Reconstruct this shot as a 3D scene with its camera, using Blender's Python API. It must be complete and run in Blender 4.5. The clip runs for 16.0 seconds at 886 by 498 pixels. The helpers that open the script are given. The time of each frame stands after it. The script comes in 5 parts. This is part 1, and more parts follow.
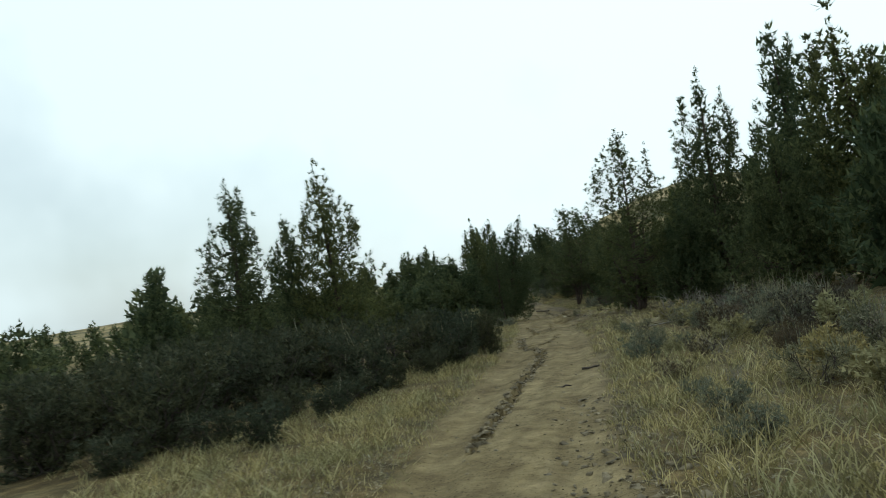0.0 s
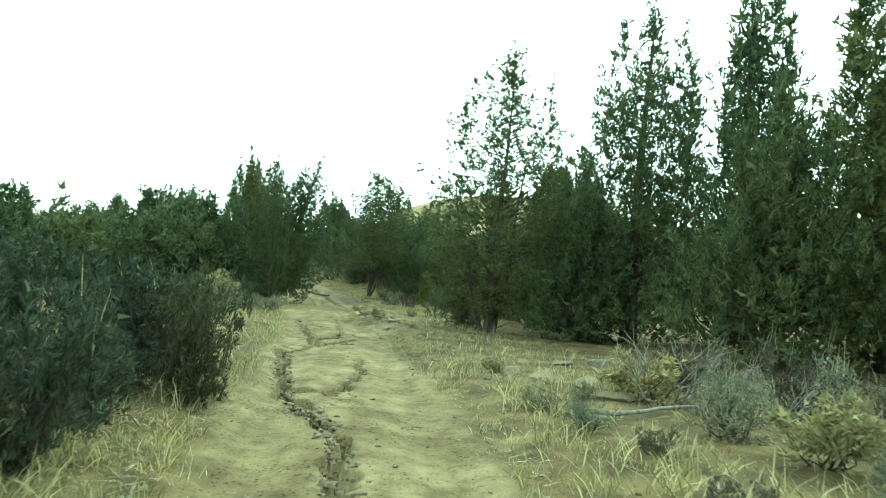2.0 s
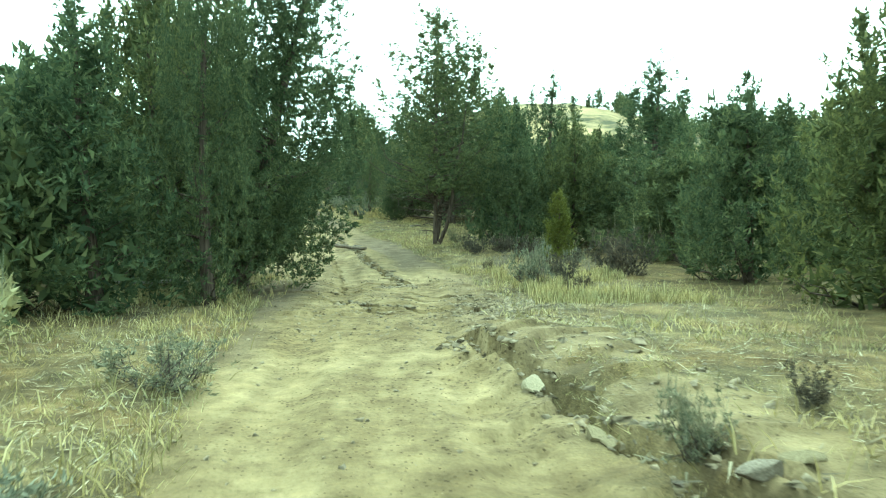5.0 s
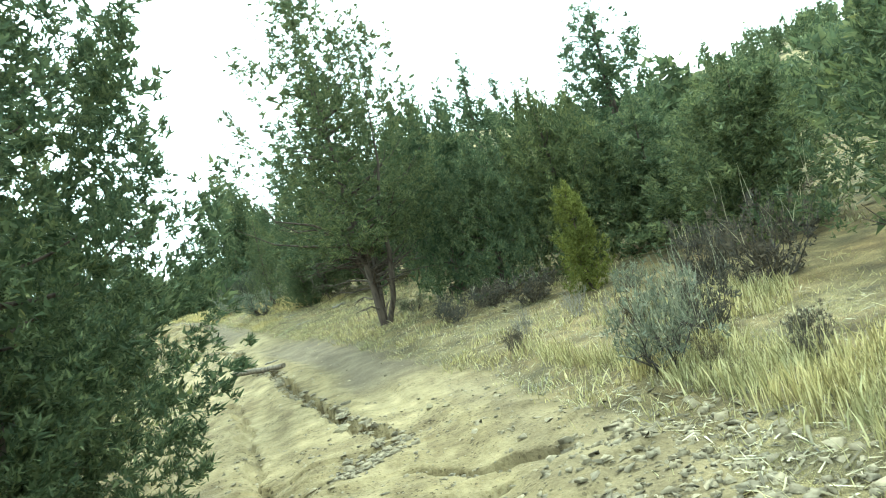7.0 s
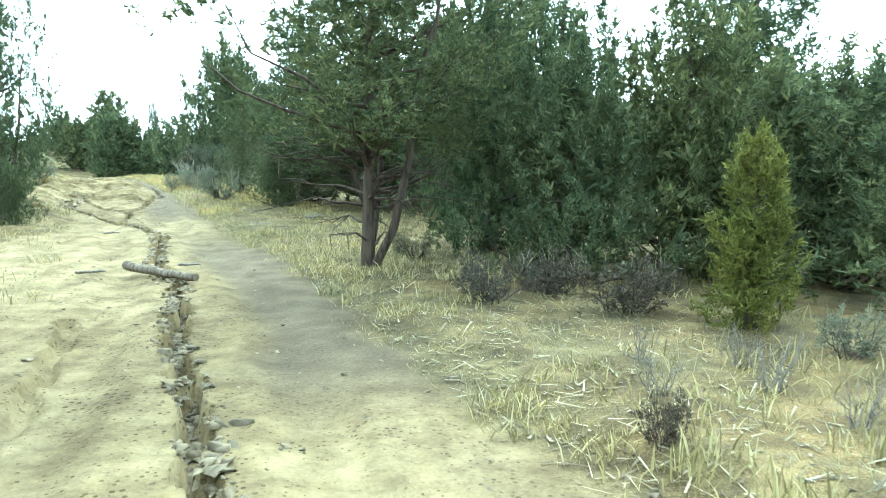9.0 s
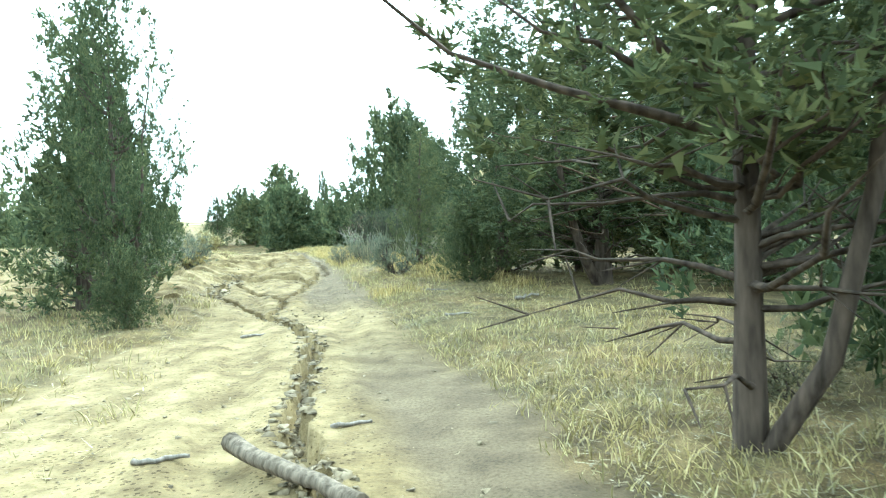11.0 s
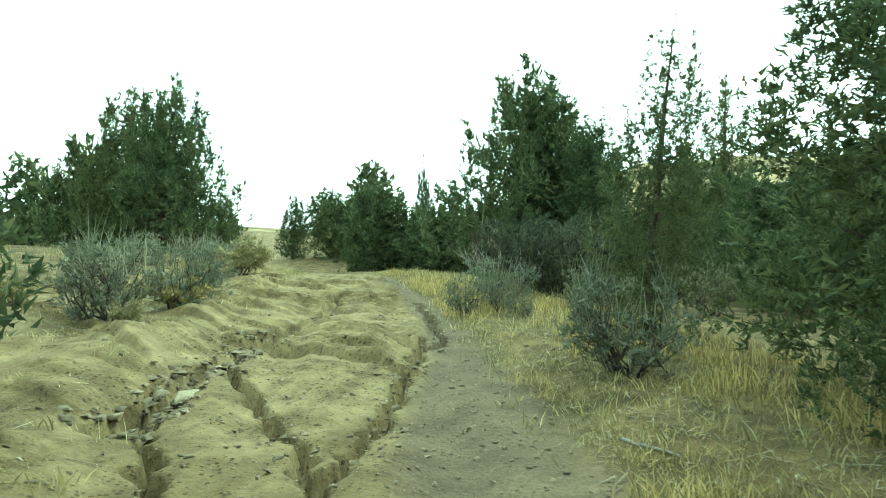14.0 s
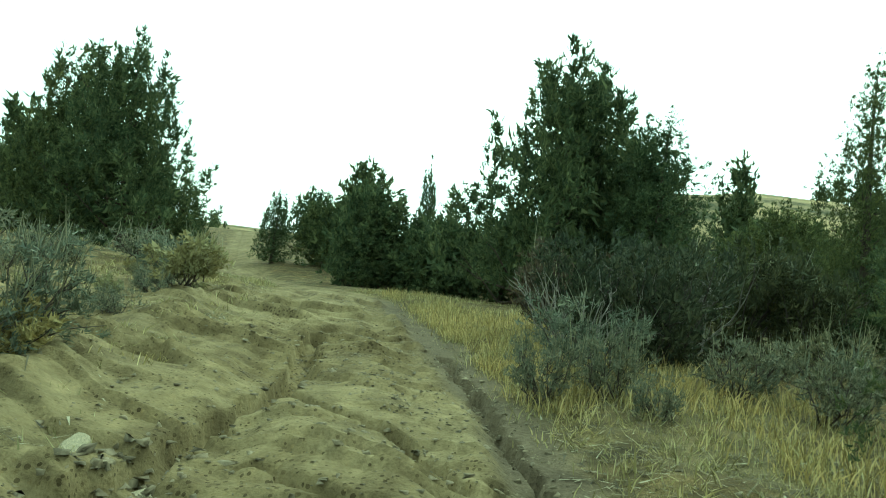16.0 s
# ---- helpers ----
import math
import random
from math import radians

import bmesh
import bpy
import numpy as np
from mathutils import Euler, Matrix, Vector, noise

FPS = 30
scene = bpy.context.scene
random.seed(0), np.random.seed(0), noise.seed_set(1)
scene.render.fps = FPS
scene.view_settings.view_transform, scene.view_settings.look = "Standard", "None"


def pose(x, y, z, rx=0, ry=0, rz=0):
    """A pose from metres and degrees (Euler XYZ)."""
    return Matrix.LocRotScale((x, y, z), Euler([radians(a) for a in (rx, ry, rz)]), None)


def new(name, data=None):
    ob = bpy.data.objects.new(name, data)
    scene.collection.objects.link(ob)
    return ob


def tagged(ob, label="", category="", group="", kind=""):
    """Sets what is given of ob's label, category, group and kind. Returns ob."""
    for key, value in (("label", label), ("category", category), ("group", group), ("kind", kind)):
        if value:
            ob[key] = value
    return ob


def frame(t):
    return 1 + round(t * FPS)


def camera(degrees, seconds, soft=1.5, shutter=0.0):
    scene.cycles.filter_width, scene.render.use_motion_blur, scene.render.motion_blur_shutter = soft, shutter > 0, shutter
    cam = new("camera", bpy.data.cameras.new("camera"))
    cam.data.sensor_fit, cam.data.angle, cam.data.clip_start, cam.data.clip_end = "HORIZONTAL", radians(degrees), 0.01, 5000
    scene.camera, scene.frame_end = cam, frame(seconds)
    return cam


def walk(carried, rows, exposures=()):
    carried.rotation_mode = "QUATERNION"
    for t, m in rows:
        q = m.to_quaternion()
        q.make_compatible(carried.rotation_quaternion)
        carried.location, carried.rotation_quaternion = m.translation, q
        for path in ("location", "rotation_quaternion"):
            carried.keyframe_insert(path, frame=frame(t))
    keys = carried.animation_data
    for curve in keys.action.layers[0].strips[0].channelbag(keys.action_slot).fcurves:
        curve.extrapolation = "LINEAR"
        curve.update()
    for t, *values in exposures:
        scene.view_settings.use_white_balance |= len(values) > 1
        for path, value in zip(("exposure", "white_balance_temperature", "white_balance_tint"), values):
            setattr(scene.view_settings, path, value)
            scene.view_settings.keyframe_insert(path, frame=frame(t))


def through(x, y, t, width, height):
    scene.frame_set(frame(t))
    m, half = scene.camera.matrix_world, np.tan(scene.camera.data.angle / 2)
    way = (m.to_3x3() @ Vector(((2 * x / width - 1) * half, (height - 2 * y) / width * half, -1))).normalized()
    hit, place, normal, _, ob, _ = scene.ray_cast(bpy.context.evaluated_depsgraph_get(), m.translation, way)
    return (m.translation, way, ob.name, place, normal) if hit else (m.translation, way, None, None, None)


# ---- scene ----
cam = camera(62.0, 16.0, soft=1.0, shutter=0.12)
PATH = [
    (0, pose(6.821, -36.882, 1.013, 93.04, 9.35, 16.83)),
    (0.5, pose(5.740, -33.004, 0.770, 91.04, 6.78, 8.51)),
    (1, pose(5.087, -29.943, 0.637, 91.42, 1.78, 3.29)),
    (1.5, pose(4.581, -27.227, 0.573, 91.02, -4.30, -0.05)),
    (2, pose(4.222, -24.396, 0.568, 90.90, -4.29, -0.35)),
    (2.5, pose(3.906, -21.458, 0.578, 90.33, -4.50, -1.30)),
    (3, pose(3.603, -18.533, 0.496, 89.65, -2.91, -0.63)),
    (3.5, pose(3.168, -15.451, 0.436, 89.83, -3.50, -0.29)),
    (4, pose(2.541, -12.123, 0.336, 88.12, -4.81, 0.75)),
    (4.2, pose(2.282, -10.756, 0.285, 87.47, -3.31, 1.62)),
    (6.3, pose(0.000, 0.000, 0.106, 81.83, 4.66, -2.62)),
    (6.5, pose(0.052, 0.486, 0.096, 83.21, 6.47, -3.48)),
    (7, pose(0.347, 1.719, -0.034, 87.59, 17.29, -7.32)),
    (7.5, pose(0.443, 2.864, -0.103, 83.44, 8.70, -11.02)),
    (8, pose(0.465, 4.390, -0.328, 79.14, 4.28, -9.87)),
    (8.5, pose(0.544, 5.451, -0.274, 86.29, 6.47, -9.47)),
    (9, pose(0.293, 6.866, -0.443, 83.71, -0.92, -6.95)),
    (9.5, pose(0.329, 8.002, -0.383, 83.40, 1.48, -4.62)),
    (10, pose(-0.160, 9.427, -0.527, 86.78, -1.27, 0.13)),
    (10.2, pose(-0.262, 9.957, -0.518, 87.60, 2.86, 2.39)),
    (12.3, pose(-1.742, 16.520, -0.407, 88.84, 0.34, 10.83)),
    (12.5, pose(-1.871, 17.155, -0.419, 89.46, 4.58, 10.11)),
    (13, pose(-2.416, 18.893, -0.389, 90.25, 3.11, 9.42)),
    (13.5, pose(-3.160, 20.769, -0.363, 90.63, -0.90, 10.33)),
    (14, pose(-3.800, 22.436, -0.366, 90.10, -1.09, 12.47)),
    (14.5, pose(-4.426, 24.032, -0.386, 88.43, -2.91, 13.20)),
    (15, pose(-4.968, 25.361, -0.284, 89.01, -3.80, 12.73)),
    (15.5, pose(-5.478, 26.556, -0.373, 94.48, -10.84, 10.35)),
    (16, pose(-5.657, 27.346, -0.299, 91.34, -5.71, 11.27)),
]
EXPOSURES = [
    (0, -0.85, 5800, -3), (0.5, -0.7, 5750, -12), (1, -0.08, 5700, -18), (1.5, 0.58, 5650, -28), (2.5, 0.85, 5500, -34),
    (4.2, 1.2, 5350, -34), (6.3, 1.5, 5550, -24), (7, 1.65, 5450, -17), (8, 1.68, 5200, -13), (9.5, 2.0, 5000, -11), (10.2, 2.1, 4950, -10),
    (12.3, 1.25, 5800, -10), (13, 1.08, 5750, -20), (13.5, 0.95, 5650, -32), (15, 0.7, 5600, -37), (16, 0.1, 5650, -40),
]
walk(cam, PATH, EXPOSURES)

# ---- sky and sun: thin bright overcast ----
SUN_HEIGHT, SUN_TURN = 46.0, 18.0
world = bpy.data.worlds.new("overcast_sky")
scene.world = world
world.use_nodes = True
wn, wl = world.node_tree.nodes, world.node_tree.links
wn.clear()
sky = wn.new("ShaderNodeTexSky")
sky.sky_type, sky.sun_disc = "NISHITA", False
sky.sun_elevation, sky.sun_rotation = radians(SUN_HEIGHT), radians(SUN_TURN)
sky.air_density, sky.dust_density = 1.4, 3.0
coord = wn.new("ShaderNodeTexCoord")
cloud = wn.new("ShaderNodeTexNoise")
cloud.inputs["Scale"].default_value, cloud.inputs["Detail"].default_value = 1.6, 5.0
ramp = wn.new("ShaderNodeValToRGB")
ramp.color_ramp.elements[0].position, ramp.color_ramp.elements[0].color = 0.34, (0.42, 0.42, 0.42, 1)
ramp.color_ramp.elements[1].position, ramp.color_ramp.elements[1].color = 0.52, (0.97, 0.97, 0.97, 1)
veil = wn.new("ShaderNodeMix")
veil.data_type = "RGBA"
veil.inputs[7].default_value = (11.4, 11.7, 11.6, 1)
back = wn.new("ShaderNodeBackground")
back.inputs["Strength"].default_value = 0.1
wout = wn.new("ShaderNodeOutputWorld")
wl.new(coord.outputs["Generated"], cloud.inputs["Vector"])
wl.new(cloud.outputs["Fac"], ramp.inputs["Fac"])
wl.new(ramp.outputs["Color"], veil.inputs[0])
wl.new(sky.outputs["Color"], veil.inputs[6])
# the cloud is brightest round the hidden sun
to_sun = wn.new("ShaderNodeVectorMath")
to_sun.operation = "DOT_PRODUCT"
to_sun.inputs[1].default_value = (math.sin(radians(SUN_TURN)) * math.cos(radians(SUN_HEIGHT)), math.cos(radians(SUN_TURN)) * math.cos(radians(SUN_HEIGHT)), math.sin(radians(SUN_HEIGHT)))
glow = wn.new("ShaderNodeMapRange")
glow.inputs[1].default_value, glow.inputs[2].default_value, glow.inputs[3].default_value, glow.inputs[4].default_value = -0.6, 1.0, 1.15, 1.75
bright = wn.new("ShaderNodeVectorMath")
bright.operation = "SCALE"
wl.new(coord.outputs["Generated"], to_sun.inputs[0])
wl.new(to_sun.outputs["Value"], glow.inputs[0])
wl.new(veil.outputs[2], bright.inputs[0])
wl.new(glow.outputs[0], bright.inputs["Scale"])
wl.new(bright.outputs[0], back.inputs["Color"])
wl.new(back.outputs["Background"], wout.inputs["Surface"])

sun = new("sun", bpy.data.lights.new("sun", "SUN"))
sun.data.energy, sun.data.angle, sun.data.color = 1.3, radians(10), (1.0, 0.94, 0.84)
sun.rotation_euler = (radians(90 - SUN_HEIGHT), 0, radians(180 - SUN_TURN))


# ---- numbers: smooth noise on arrays ----
def lattice(ix, iy, seed):
    n = (ix.astype(np.int64) * 374761393 + iy.astype(np.int64) * 668265263 + seed * 974711) & 0x7FFFFFFF
    n = ((n ^ (n >> 13)) * 1274126177) & 0x7FFFFFFF
    return ((n ^ (n >> 16)) & 0xFFFF) / 65535.0


def vnoise(x, y, seed=0):
    """Smooth noise from -1 to 1."""
    ix, iy = np.floor(x), np.floor(y)
    fx, fy = x - ix, y - iy
    fx, fy = fx * fx * (3 - 2 * fx), fy * fy * (3 - 2 * fy)
    a, b = lattice(ix, iy, seed), lattice(ix + 1, iy, seed)
    c, d = lattice(ix, iy + 1, seed), lattice(ix + 1, iy + 1, seed)
    return 2 * ((a * (1 - fx) + b * fx) * (1 - fy) + (c * (1 - fx) + d * fx) * fy) - 1


def fbm(x, y, seed=0, octaves=4):
    out, amp = 0.0, 0.5
    for k in range(octaves):
        out = out + amp * vnoise(x * 2 ** k, y * 2 ** k, seed + 17 * k)
        amp *= 0.5
    return out


def step(a, b, v):
    f = np.clip((v - a) / (b - a), 0, 1)
    return f * f * (3 - 2 * f)


# ---- the lie of the land ----
ROAD_Y = [-60, -37, -30, -22.5, -16.4, -10.7, -7.3, -2, 3, 8, 15, 21, 25, 32.5, 36.6, 45, 60, 75, 95]
ROAD_X = [12.5, 6.6, 5.0, 4.1, 3.35, 2.4, 1.9, 0.8, 0.1, -0.1, -1.4, -3.4, -4.7, -7.4, -8.8, -12, -21.8, -29.3, -39.0]
ROAD_Z = [0.35, -0.5, -0.82, -0.9, -1.0, -1.13, -1.22, -1.37, -1.55, -1.86, -1.88, -1.83, -1.79, -1.48, -1.34, -1.2, -1.75, -0.3, 1.2]
HALF_Y = [-60, -10, -2, 6, 14, 24, 34, 60]
HALF_W = [1.2, 1.15, 1.3, 1.75, 1.5, 1.5, 1.5, 1.4]


def soft_line(y, ys, vs, r=1.5):
    return sum(np.interp(y + k * r, ys, vs) for k in (-1, -0.5, 0, 0.5, 1)) / 5


def road_x(y):
    return soft_line(y, ROAD_Y, ROAD_X)


# rills and cracks washed into the track: (width, depth, line)
LOWER_RILLS = [
    (0.08, 0.2, [(4.45, -29), (4.2, -26), (4.05, -24), (3.9, -21.5), (3.8, -20.5), (3.5, -18.3), (3.2, -17.5), (2.6, -16.1), (2.2, -14.3), (1.75, -12)]),
    (0.055, 0.14, [(2.6, -15.8), (3.14, -16.2), (3.2, -15.4), (3.28, -14.4), (3.07, -12.7)]),
    (0.055, 0.13, [(1.75, -12), (2.2, -11), (2.63, -9.5)]),
    (0.08, 0.1, [(2.15, -11.2), (1.74, -9.4), (1.2, -7.1), (0.68, -4.9), (0.45, -3.5)]),
    (0.055, 0.13, [(1.94, -10.1), (2.28, -9.25), (2.2, -8.4), (2.8, -8.6)]),
    (0.05, 0.09, [(2.55, -10.6), (2.9, -10.5)]),
    (0.13, 0.2, [(1.07, 1.8), (1.7, 0.1), (2.17, -1.26), (2.98, -4.1), (3.46, -4.84), (3.87, -6.14), (4.1, -6.8)]),
    (0.07, 0.14, [(2.35, -1.4), (3.0, -2.6), (3.3, -3.6), (4.3, -5.3)]),
    (0.05, 0.06, [(1.17, -2.4), (1.5, -4.0), (1.82, -5.5), (2.2, -8.1)]),
    (0.04, 0.045, [(0.82, -4.4), (1.2, -5.8), (1.58, -7.1)]),
    (0.045, 0.1, [(2.48, -12.73), (2.75, -12.6), (3.01, -12.64)]),
    (0.045, 0.1, [(2.5, -10.6), (2.87, -10.37)]),
]
MIDDLE_RILLS = [
    (0.06, 0.13, [(0.18, 8.4), (-0.21, 7.92), (-0.76, 7.6), (-1.07, 7.0)]),
    (0.07, 0.16, [(-0.8, 6.0), (-0.33, 5.31), (0.17, 4.87), (0.51, 4.71)]),
    (0.035, 0.07, [(-1.36, 9.4), (-1.1, 8.6), (-0.95, 7.83), (-0.76, 7.6)]),
    (0.05, 0.1, [(-0.18, 4.76), (0.08, 4.39), (0.3, 4.1)]),
    (0.05, 0.1, [(0.2, 7.3), (0.8, 6.85), (1.3, 6.62)]),
    (0.05, 0.12, [(0.2, 6.55), (0.55, 6.29), (0.75, 6.37)]),
    (0.06, 0.11, [(1.05, 5.5), (1.3, 5.3), (1.45, 4.9), (1.35, 4.3)]),
    (0.08, 0.2, [(0.2, 8.6), (-0.3, 9.9), (-0.55, 10.9), (-0.8, 11.8), (-1.2, 13.2), (-1.5, 14.7), (-1.8, 16.1)]),
    (0.07, 0.07, [(-1.15, 8.8), (-1.8, 12.0), (-2.24, 13.7)]),
    (0.095, 0.22, [(-1.8, 16.1), (-2.4, 17.4), (-3.0, 19.9), (-3.37, 21.4), (-4.0, 22.9), (-4.9, 24.2)]),
]
UPPER_RILLS = [
    (0.055, 0.15, [(-4.9, 24.2), (-5.5, 25.1), (-6.0, 25.7), (-7.3, 27.5), (-7.7, 28.2)]),
    (0.06, 0.15, [(-4.9, 24.2), (-5.15, 25.8), (-5.3, 26.3), (-5.55, 28.6), (-6.0, 31.5)]),
    (0.055, 0.12, [(-5.2, 26.0), (-5.6, 26.75), (-6.03, 27.4), (-6.6, 28.1), (-7.23, 28.83), (-7.5, 29.1)]),
    (0.14, 0.15, [(-7.15, 26.9), (-7.25, 27.67), (-7.5, 28.7), (-7.6, 29.6), (-7.85, 30.5), (-7.95, 32.0), (-8.0, 32.9), (-8.36, 34.3), (-9.0, 36.4)]),
    (0.08, 0.13, [(-5.94, 30.4), (-5.75, 31.6), (-6.4, 33.4), (-7.2, 35.8)]),
    (0.07, 0.1, [(-7.95, 32.8), (-6.86, 32.1), (-6.14, 31.3)]),
    (0.06, 0.08, [(-7.4, 31.1), (-6.7, 30.7)]),
]
RILLS = LOWER_RILLS + MIDDLE_RILLS + UPPER_RILLS


def rill_cut(x, y, wob=0.07):
    """How deep the rills cut at a place, and the distance to the nearest one."""
    x = x + wob * vnoise(x * 4, y * 4, 5) + 0.6 * wob * vnoise(x * 10, y * 10, 6)
    y = y + wob * vnoise(x * 4, y * 4, 7)
    cut, near = np.zeros_like(x), np.full_like(x, 9.0)
    for width, deep, line in RILLS:
        d = np.full_like(x, 9.0)
        for (ax, ay), (bx, by) in zip(line, line[1:]):
            m = (y > min(ay, by) - 2.5) & (y < max(ay, by) + 2.5) & (x > min(ax, bx) - 2.5) & (x < max(ax, bx) + 2.5)
            if not m.any():
                continue
            ux, uy = bx - ax, by - ay
            f = np.clip(((x[m] - ax) * ux + (y[m] - ay) * uy) / (ux * ux + uy * uy), 0, 1)
            d[m] = np.minimum(d[m], np.hypot(x[m] - ax - f * ux, y[m] - ay - f * uy))
        w = width * (1 + 0.45 * vnoise(x * 2.3, y * 2.3, 9))
        cut = np.maximum(cut, deep * (1 - step(0.75, 1.0, d / w)))
        near = np.minimum(near, d)
    return cut, near


def terraces(x, u, y, gap, seed, rise, skew=0.2):
    """Ledges of hard earth one behind another: a sharp broken lip, a scooped foot, a tread that falls back."""
    p = (y + skew * u + 0.55 * gap * vnoise(x * 0.7, y * 0.5, seed) + 0.2 * gap * vnoise(x * 2.6, y * 2.2, seed + 5) + 0.07 * gap * vnoise(x * 7, y * 7, seed + 6)) / gap
    i = np.floor(p)
    f = p - i
    lip = 0.2 + 0.4 * lattice(i, i * 0, seed + 1)
    amp = rise * (0.35 + 0.9 * lattice(i, i * 0 + 3, seed + 2)) * step(-0.45, 0.3, vnoise(x * 1.2 + 5.3 * i, y * 0.35, seed + 3))
    g = f - lip
    tread = step(0, 0.07, g) * (1 - np.clip(g / (1 - lip), 0, 1))
    foot = np.exp(-((g + 0.05) / 0.05) ** 2) * (g < 0.03)
    return amp * (tread - 0.4 * foot)


def land(x, y, fine=True):
    """Height of the ground, and how bare and trodden it is (1 on the track, 0 on the verge)."""
    x, y = np.atleast_1d(np.asarray(x, float)), np.atleast_1d(np.asarray(y, float))
    u = x - road_x(y)
    w = np.interp(y, HALF_Y, HALF_W) + 0.25 * fbm(y * 0.5, u * 0 + 3, 21) + 0.12 * vnoise(x * 2, y * 2, 22)
    w = w + (u < 0) * 1.1 * step(5, 8, y) * (1 - step(20, 23, y)) + (u > 0) * 0.15 * step(24, 27, y) * (1 - step(40, 44, y))
    a = np.abs(u)
    hard = np.zeros_like(x)
    bare = 1 - step(-0.25, 0.3, a - w)
    z = soft_line(np.minimum(y, 60), ROAD_Y, ROAD_Z, 2.0)
    z = z + (soft_line(y, ROAD_Y, ROAD_Z, 2.0) - z) * (1 - step(8, 30, a))
    z = z + 0.10 * step(0, 0.7, a - w) + 0.07 * fbm(x * 0.6, y * 0.6, 2) * step(0, 1, a - w)
    z = z + 0.5 * fbm(x / 9, y / 9, 3) * step(2, 10, a - w) + 1.6 * fbm(x / 40, y / 40, 4) * step(10, 45, a)
    # higher ground by the way-side and the far ridges
    z = z + 0.5 * step(2, 9, -u) * step(22, 32, y) * (1 - step(45, 70, y))
    z = z - 0.6 * step(4, 16, -u) * (1 - step(-22, -12, y))
    z = z + 17 * step(45, 150, x + 0.35 * y) * step(10, 90, y) * (0.85 + 0.3 * fbm(x / 60, y / 60, 8))
    z = z + 14 * step(-24, 1, x) * step(80, 138, y) * (1 - step(18, 60, x)) * (0.93 + 0.14 * fbm(x / 25, y / 25, 9))
    z = z + 5 * step(60, 240, -x) + 6 * step(90, 260, y)
    if fine:
        # wheel ruts
        rut = np.exp(-((u - 0.72) / 0.24) ** 4) + np.exp(-((u + 0.72) / 0.24) ** 4)
        z = z - 0.05 * rut * bare
        cut, near = rill_cut(x, y)
        # swollen slabs of hard earth between the cracks
        slab = step(23.5, 25.5, y) * (1 - step(40, 46, y)) * step(-0.15, 0.1, lane_edge(y) - u + 0.1 * vnoise(y, y * 0, 12)) * (1 - step(1.9, 3.2, -u + 0.5 * vnoise(x * 0.9, y * 0.9, 45)))
        far = 1 - 0.6 * step(33, 39, y)
        z = z + slab * far * (0.07 * (1 - np.exp(-(near / 0.05) ** 2)) + 0.1 * (1 - np.exp(-(near / 0.5) ** 2)) + 0.07 * vnoise(x * 0.9 + 0.3 * y, y * 0.8, 31) - 0.03)
        ledge = step(28.6, 30.2, y) * slab
        z = z + ledge * (terraces(x, u, y, 0.85, 33, 0.13) + terraces(x, u, y, 0.36, 34, 0.055, 0.35) + 0.02 * np.abs(vnoise(x * 4.5, y * 4.5, 38)))
        z = z + slab * (1 - ledge) * 0.4 * terraces(x, u, y, 0.7, 37, 0.06, -0.4)
        bank = step(24, 26, y) * (1 - step(42, 46, y)) * step(1.7, 2.4, -u) * (1 - step(6, 8, -u))
        z = z + bank * (0.1 * np.abs(vnoise(x * 1.5, y * 1.5, 55)) + terraces(x, u, y, 0.6, 56, 0.09, 0.5))
        bare = np.maximum(bare, np.maximum(slab * step(-0.6, -0.2, fbm(x * 0.8, y * 0.8, 43)), 0.85 * bank * step(-0.25, 0.2, fbm(x * 0.9, y * 0.9, 57))))
        low = step(2.0, 3.5, y) * (1 - step(8.0, 9.8, y)) * bare
        z = z + low * (0.03 * (1 - np.exp(-(near / 0.06) ** 2)) + 0.06 * (1 - np.exp(-(near / 0.4) ** 2)) - 0.04 + terraces(x, u, y, 1.0, 35, 0.055, -0.35) + terraces(x, u, y, 0.42, 36, 0.025, -0.2))
        z = z + 0.28 * np.exp(-((x - 1.75) / 0.7) ** 2 - ((y - 1.2) / 1.1) ** 2)
        gully = step(-10, -7, y) * (1 - step(1, 3, y)) * step(0.3, 0.8, u) * (1 - step(2.2, 3.0, u))
        z = z + gully * (terraces(x, u, y, 0.6, 51, 0.06, -0.8) + 0.04 * vnoise(x * 2.2, y * 2.2, 52))
        bare = np.maximum(bare, gully * step(-0.25, 0.1, fbm(x * 1.1, y * 1.1, 53)))
        z = z + (0.014 - 0.007 * bare) * fbm(x * 2.6, y * 2.6, 41, 2) + bare * 0.034 * fbm(u * 1.8, y * 0.35, 42, 2) + 0.012 * (1 - bare) * vnoise(x * 6, y * 6, 44)
        hard = np.maximum(slab * (0.35 + 0.65 * ledge), 0.5 * low)
        z = z - cut
    return z, bare, hard


def lane_edge(y):
    """Where the slabs end and the turned-over lane begins, from the middle of the track."""
    return np.interp(y, [24, 27.5, 30, 33, 36, 42], [0.1, 0.3, 0.85, 1.1, 1.05, 1.0])


